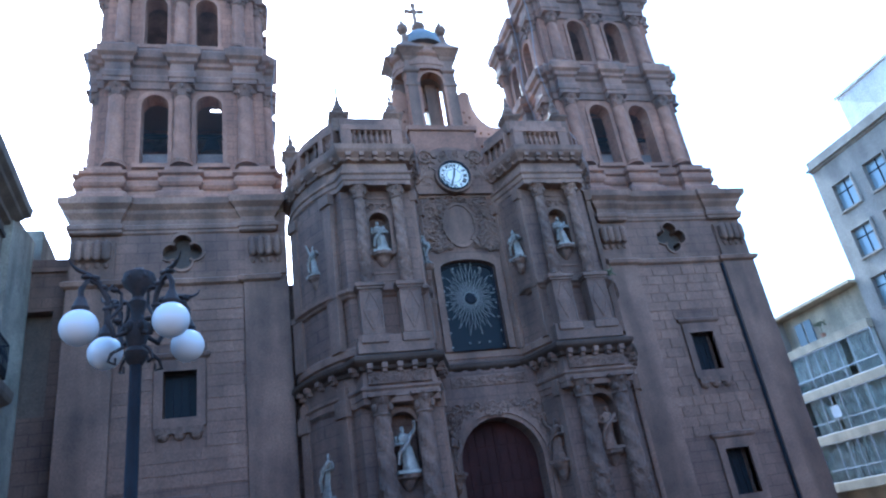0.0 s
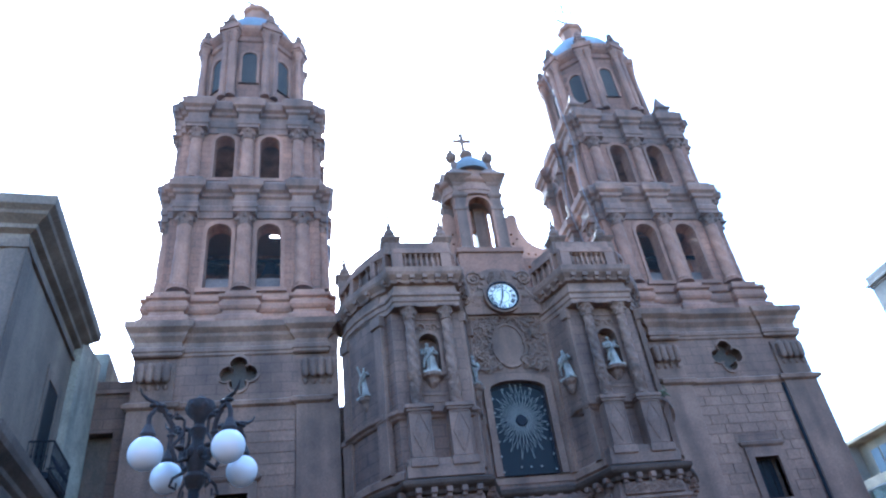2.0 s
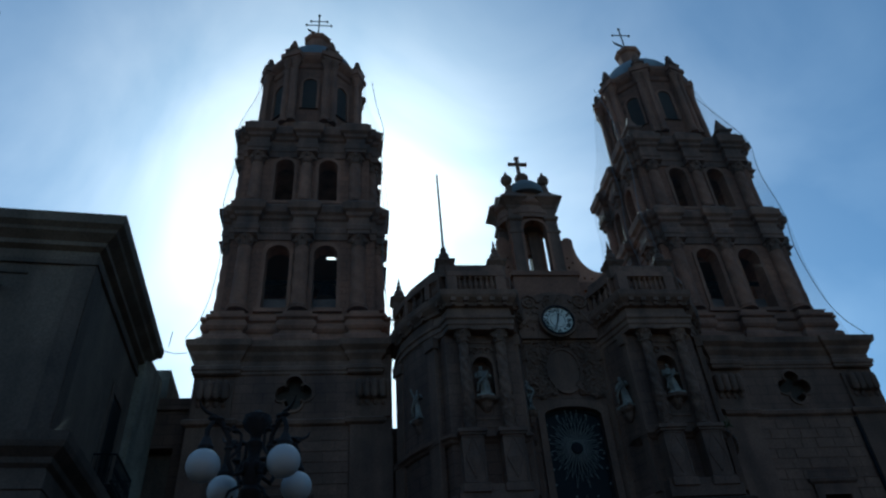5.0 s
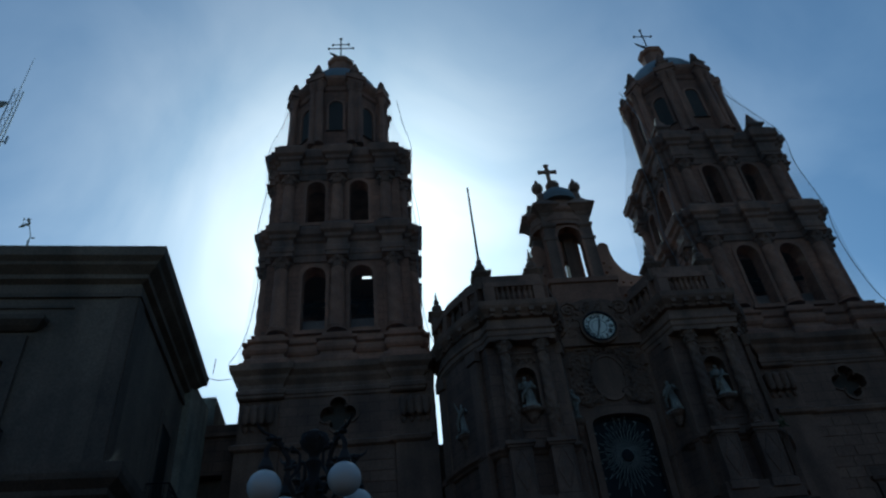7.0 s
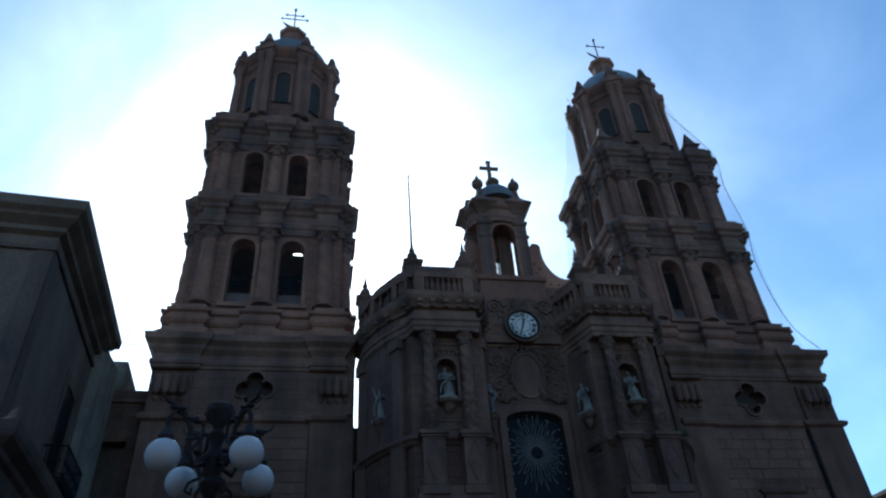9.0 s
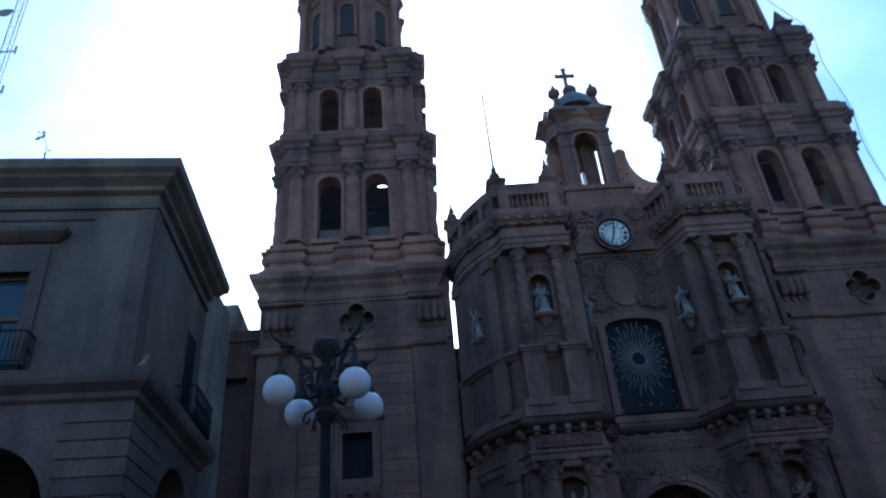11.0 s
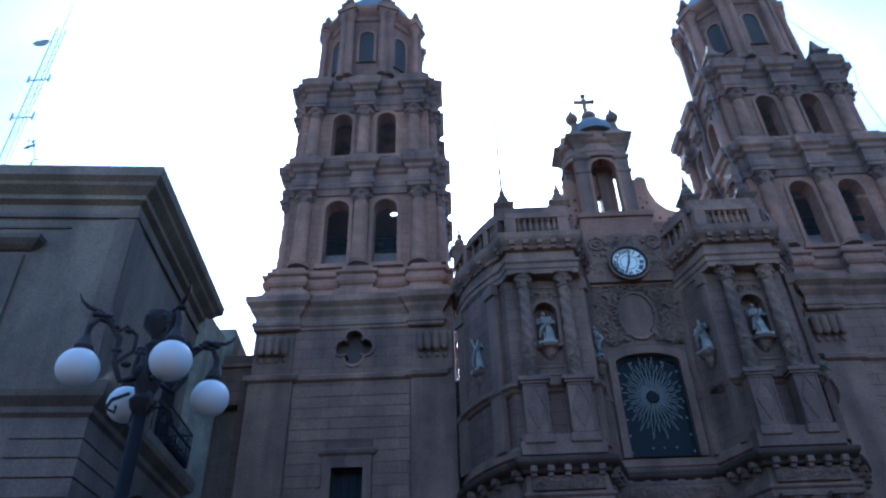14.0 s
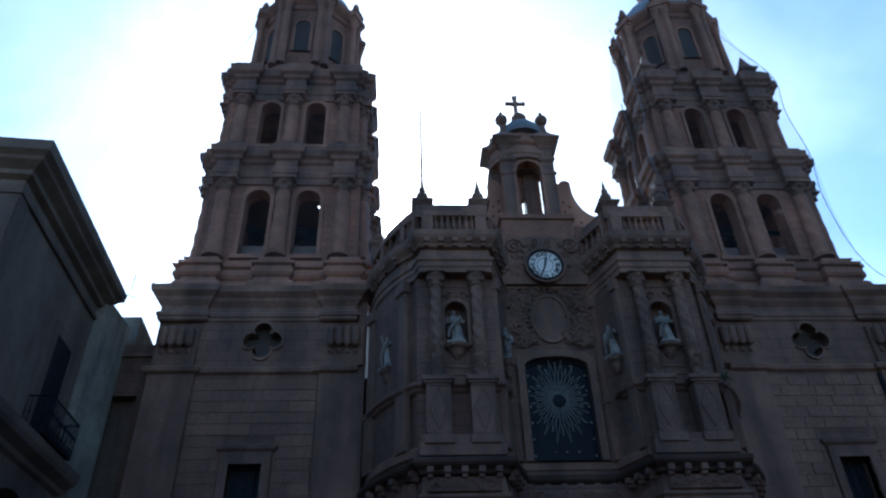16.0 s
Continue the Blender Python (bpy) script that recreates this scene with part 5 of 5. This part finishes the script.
vs = [[wm.verts.new((x, y, z)) for y, z in ((1.7, 0), (11.0, 0), (11.0, 15.6), (1.7, 17.25))] for x in (-2.2, 1.4)]
for f in ((vs[0][0], vs[0][3], vs[0][2], vs[0][1]), (vs[1][0], vs[1][1], vs[1][2], vs[1][3])):
    wm.faces.new(f)
for a in range(4):
    b = (a + 1) % 4
    wm.faces.new((vs[0][a], vs[0][b], vs[1][b], vs[1][a]))
part("wall", wm, PLASTER_OLD, wing)
# east end extended to block grazing sun from the house's side wall
part("link_wall", boxes((-1.5, 1.32, -1.7, 0.99, 0, 16.3)), PLASTER_OLD, wing)

# ---- right-hand street side ----
def curtain_mesh(y0, y1, z0, z1):
    """Pleated curtains and blinds behind the balcony glazing."""
    rnd2 = random.Random(int(z0 * 10))
    bm = bmesh.new()
    y = y0
    while y < y1 - 0.2:
        wdt = rnd2.uniform(0.7, 1.9)
        e = min(y + wdt, y1)
        n = max(4, int((e - y) / 0.06))
        rows = []
        for i in range(n + 1):
            yy = y + (e - y) * i / n
            xx = 0.42 + 0.05 * math.sin(i * 1.9) + rnd2.uniform(-0.01, 0.01)
            rows.append([bm.verts.new((xx, yy, z)) for z in (z0, z1)] + [bm.verts.new((xx + 0.02, yy, z)) for z in (z0, z1)])
        for a, b in zip(rows, rows[1:]):
            bm.faces.new((a[0], b[0], b[1], a[1]))
            bm.faces.new((a[2], a[3], b[3], b[2]))
            bm.faces.new((a[1], b[1], b[3], a[3]))
        y = e + rnd2.choice((0.0, 0.0, 0.55))
    return bm


tall = thing("office_building", "tall grey rendered office building with framed windows", "building", (28.45, 0, 0))
def side_plate(outer, holes, x0, x1):
    """Slab in the y-z plane, given as (y, z) loops, from x0 to x1."""
    bm = plate(outer, holes, x0, x1)
    bmesh.ops.transform(bm, matrix=Matrix(((0, 1, 0, 0), (1, 0, 0, 0), (0, 0, 1, 0), (0, 0, 0, 1))), verts=bm.verts)
    return bm


wins = []
for f in range(6):
    z0 = 18.75 - 3.3 * f
    for c in range(9):
        y0 = 3.2 - 2.65 * c
        wins.append((y0, y0 + 1.55, z0, z0 + 1.9))
part("wall", side_plate([(-22, 0), (5.95, 0), (5.95, 22.3), (-22, 22.3)], [rect(*w) for w in wins], 0, 0.4), CONCRETE, tall)
part("end_wall", boxes((0.4, 14, 5.55, 5.95, 0, 22.3), (0.4, 14, -22, -21.6, 0, 22.3), (13.6, 14, -21.6, 5.55, 0, 22.3)), CONCRETE, tall)
part("interior", boxes((1.4, 1.5, -21.6, 5.5, 0, 22.2)), CURTAIN, tall)
part("roof_slab", boxes((-0.3, 14.2, -22.4, 6.1, 22.45, 22.62), (-0.1, 14, -22, 6.0, 22.3, 23.2), bevel=0.02), CONCRETE, tall)
part("penthouse", boxes((1.0, 9, -5.4, 2.6, 23.2, 26.2), (0.85, 9.2, -5.6, 2.8, 26.2, 26.35)), WHITE_WALL, tall, "white roof penthouse")
for y0, y1, z0, z1 in wins:
    ym = y0 + (y1 - y0) * 0.5
    w = part("window", boxes((-0.12, 0.05, y0 - 0.12, y0, z0 - 0.12, z1 + 0.12), (-0.12, 0.05, y1, y1 + 0.12, z0 - 0.12, z1 + 0.12), (-0.12, 0.05, y0, y1, z1, z1 + 0.12), (-0.16, 0.05, y0, y1, z0 - 0.12, z0)), CONCRETE, tall)
    part("pane", boxes((0.2, 0.22, y0, y1, z0, z1)), OFFICE_GLASS, w)
    part("glazing_bar", boxes((0.15, 0.2, ym - 0.03, ym + 0.03, z0, z1), (0.15, 0.2, y0, y1, z0 + 1.25, z0 + 1.31)), IRON, w)

flats = thing("apartment_building", "pale apartment building with glazed balcony fronts and curtains", "building", (28, 0, 0))
part("body", boxes((1.2, 12, 5.97, 14.1, 0, 14.3)), PALE_BAND, flats)
part("side_fin", boxes((0.0, 1.2, 13.85, 14.1, 0, 14.3)), CONCRETE, flats)
part("roof_slab", boxes((-0.15, 12.2, 5.97, 14.3, 14.3, 14.55), bevel=0.02), PALE_BAND, flats)
for i, z in enumerate((11.75, 8.72, 5.72, 2.7)):
    part("balcony_band", boxes((0.0, 1.2, 5.97, 13.85, z - 0.45, z + 0.12), bevel=0.015), PALE_BAND, flats)
    top = (14.3, 11.3, 8.27, 5.27)[i]
    if i == 0:
        part("terrace_wall", boxes((0.9, 1.2, 5.97, 13.85, z + 0.12, top)), PALE_BAND, flats)
        for y0 in (11.2, 12.1):
            part("terrace_window", boxes((0.85, 0.9, y0, y0 + 0.75, z + 0.3, z + 1.9)), SKYGLASS, flats)
        continue
    gz = part("glazing", boxes((0.12, 0.14, 6.0, 13.85, z + 0.12, top)), SKYGLASS, flats)
    gz.data.materials[0] = GLASSY
    bars = [(0.05, 0.11, 5.97, 13.85, z + 0.85, z + 0.9), (0.05, 0.11, 5.97, 13.85, top - 0.05, top), (0.05, 0.11, 5.97, 13.85, z + 0.12, z + 0.17)]
    for y in (6.0, 7.9, 9.0, 10.2, 11.1, 12.0, 13.8):
        bars.append((0.05, 0.11, y - 0.02, y + 0.02, z + 0.12, top))
    part("glazing_grid", boxes(*bars), ALU, gz)
    part("curtain", curtain_mesh(6.0, 13.8, z + 0.14, top), CURTAIN, flats)
    yv = 10.3 if i == 1 else 10.2
    ov_ = boxes((-0.35, -0.3, yv, yv + 0.75, z + 0.95, z + 1.0), (-0.35, -0.3, yv, yv + 0.05, z + 0.95, z + 1.75), (-0.35, -0.3, yv + 0.7, yv + 0.75, z + 0.95, z + 1.75), (-0.35, -0.3, yv, yv + 0.75, z + 1.7, z + 1.75))
    box(ov_, -0.33, -0.32, yv + 0.05, yv + 0.7, z + 1.0, z + 1.7)
    if i == 2:
        part("open_sash", ov_, ALU, gz)
pot = thing("potted_plant", "small potted shrub on the apartment terrace", "plant", (28.35, 10.0, 11.87))
part("pot", lathe([(0.12, 0), (0.17, 0.3), (0.18, 0.32), (0.14, 0.31)], 12), PINK_SMOOTH, pot)
part("trunk", tube([(0, 0, 0.3), (0.02, 0, 0.95)], 0.025), LEAF, pot)
cb = bmesh.new()
for _ in range(60):
    bmesh.ops.create_icosphere(cb, subdivisions=1, radius=0.07, matrix=Matrix.Translation((rnd.gauss(0, 0.13), rnd.gauss(0, 0.18), 1.0 + rnd.gauss(0, 0.07))) @ Matrix.Rotation(rnd.uniform(0, 3), 4, "X") @ Matrix.Diagonal((1, 1, 0.3, 1)))
part("crown", cb, LEAF, pot)

# ---- net cables hung on the towers ----
def hung(points):
    """Slack line through the given points, rounded between them."""
    pts = [Vector(p) for p in points]
    out = []
    for i in range(len(pts) - 1):
        a, b, c, d = pts[max(i - 1, 0)], pts[i], pts[i + 1], pts[min(i + 2, len(pts) - 1)]
        for k in range(6):
            t = k / 6
            out.append(0.5 * (2 * b + (c - a) * t + (2 * a - 5 * b + 4 * c - d) * t * t + (3 * b - a - 3 * c + d) * t ** 3))
    ob = part("net_cable", tube(out + [pts[-1]], 0.02, None, 4), CABLE)
    return tagged(ob, "thin slack net cable hanging beside the bell tower", "cable", "net cables")


SAG = [(3.7, 4.2, 41.2), (3.95, 2.6, 37.0), (4.35, 1.4, 33.3), (4.2, 1.4, 30.5), (4.5, 1.35, 27.2), (4.2, 1.3, 24.4), (4.28, 1.1, 21.5), (4.5, 0.7, 19.5), (4.85, 0.0, 18.0)]
for s in (-1, 1):
    for e in (-1, 1):
        hung([(s * 11.9 + e * d, y, z) for d, y, z in SAG])
        hung([(s * 11.9 + e * (d + 0.05), y + 2.2, z) for d, y, z in SAG[2:]])

# ---- bird nets wrapped round the towers ----
NET = bpy.data.materials.new("fine_bird_net")
NET.use_nodes = True
nn = NET.node_tree
n_out, n_bs = nn.nodes["Material Output"], nn.nodes["Principled BSDF"]
n_bs.inputs["Base Color"].default_value, n_bs.inputs["Roughness"].default_value = (0.09, 0.095, 0.1, 1), 0.9
n_bs.inputs["Specular IOR Level"].default_value = 0.0
n_tr, n_mix = nn.nodes.new("ShaderNodeBsdfTransparent"), nn.nodes.new("ShaderNodeMixShader")
n_geo, n_noise, n_map = nn.nodes.new("ShaderNodeNewGeometry"), nn.nodes.new("ShaderNodeTexNoise"), nn.nodes.new("ShaderNodeMapRange")
n_noise.inputs["Scale"].default_value = 0.8
n_map.inputs["To Min"].default_value, n_map.inputs["To Max"].default_value = 0.03, 0.12
nn.links.new(n_geo.outputs["Position"], n_noise.inputs["Vector"])
nn.links.new(n_noise.outputs["Fac"], n_map.inputs["Value"])
nn.links.new(n_map.outputs["Result"], n_mix.inputs[0])
nn.links.new(n_tr.outputs[0], n_mix.inputs[1])
nn.links.new(n_bs.outputs[0], n_mix.inputs[2])
nn.links.new(n_mix.outputs[0], n_out.inputs["Surface"])


def bird_net(s):
    """Slack net held out by the cornices: a loop of cloth from the drum's rim down to the base cornice."""
    bm = bmesh.new()
    rings = []
    for half, cx, z, cut in ((3.5, 0.58, 41.0, 0.55), (3.75, 0.45, 37.2, 0.4), (4.3, 0.3, 33.5, 0.12), (4.28, 0.28, 30.2, 0.12), (4.5, 0.24, 27.1, 0.1), (4.42, 0.2, 23.5, 0.1), (4.55, 0.2, 20.4, 0.08), (4.85, 0.1, 17.8, 0.06)):
        c = half * cut
        loop = [(-half + c, -half), (0, -half), (half - c, -half), (half, -half + c), (half, 0), (half, half - c), (half - c, half), (0, half), (-half + c, half), (-half, half - c), (-half, 0), (-half, -half + c)]
        rings.append([bm.verts.new((s * (BASE_X + cx) + x, 5.16 + y * 0.95, z)) for x, y in loop])
    for r0, r1 in zip(rings, rings[1:]):
        for i in range(12):
            bm.faces.new((r0[i], r0[(i + 1) % 12], r1[(i + 1) % 12], r1[i]))
    ob = part("bird_net", bm, NET, None, "", True)
    return tagged(ob, "fine grey see-through bird net wrapped round the bell tower", "net", "bird nets")


for s in (-1, 1):
    bird_net(s)

# ---- ashlar blocks of the tower bases ----
rnd = random.Random(12)
BLOCKS = [mesh_of("stone_block", boxes((0, 1, 0, 1, 0, 1)), BLOCK)]
for s in (-1, 1):
    z = 5.2 if s > 0 else 5.6
    row = 0
    while z < 13.4:
        h = 0.46
        x = -2.44 + (0.0 if row % 2 else -0.35)
        while x < 2.44:
            wd = rnd.uniform(0.62, 1.0) if s > 0 else rnd.uniform(1.1, 1.7)
            a, b = max(x, -2.44), min(x + wd, 2.44)
            x += wd
            if b - a < 0.15:
                continue
            if b > -0.98 and a < 0.98 and z + h > 7.25 and z < 10.8:
                if a < -0.98 and b > -0.98:
                    b = -0.98
                elif b > 0.98 and a < 0.98:
                    a = 0.98
                else:
                    continue
                if b - a < 0.1:
                    continue
            d = rnd.uniform(0.02, 0.05)
            shared("stone_block", BLOCKS[0], TOWERS[s], Matrix.Translation((a + 0.012, -d, z + 0.012)) @ Matrix.Diagonal((b - a - 0.024, d + 0.02, h - 0.024, 1)))
        z += h
        row += 1
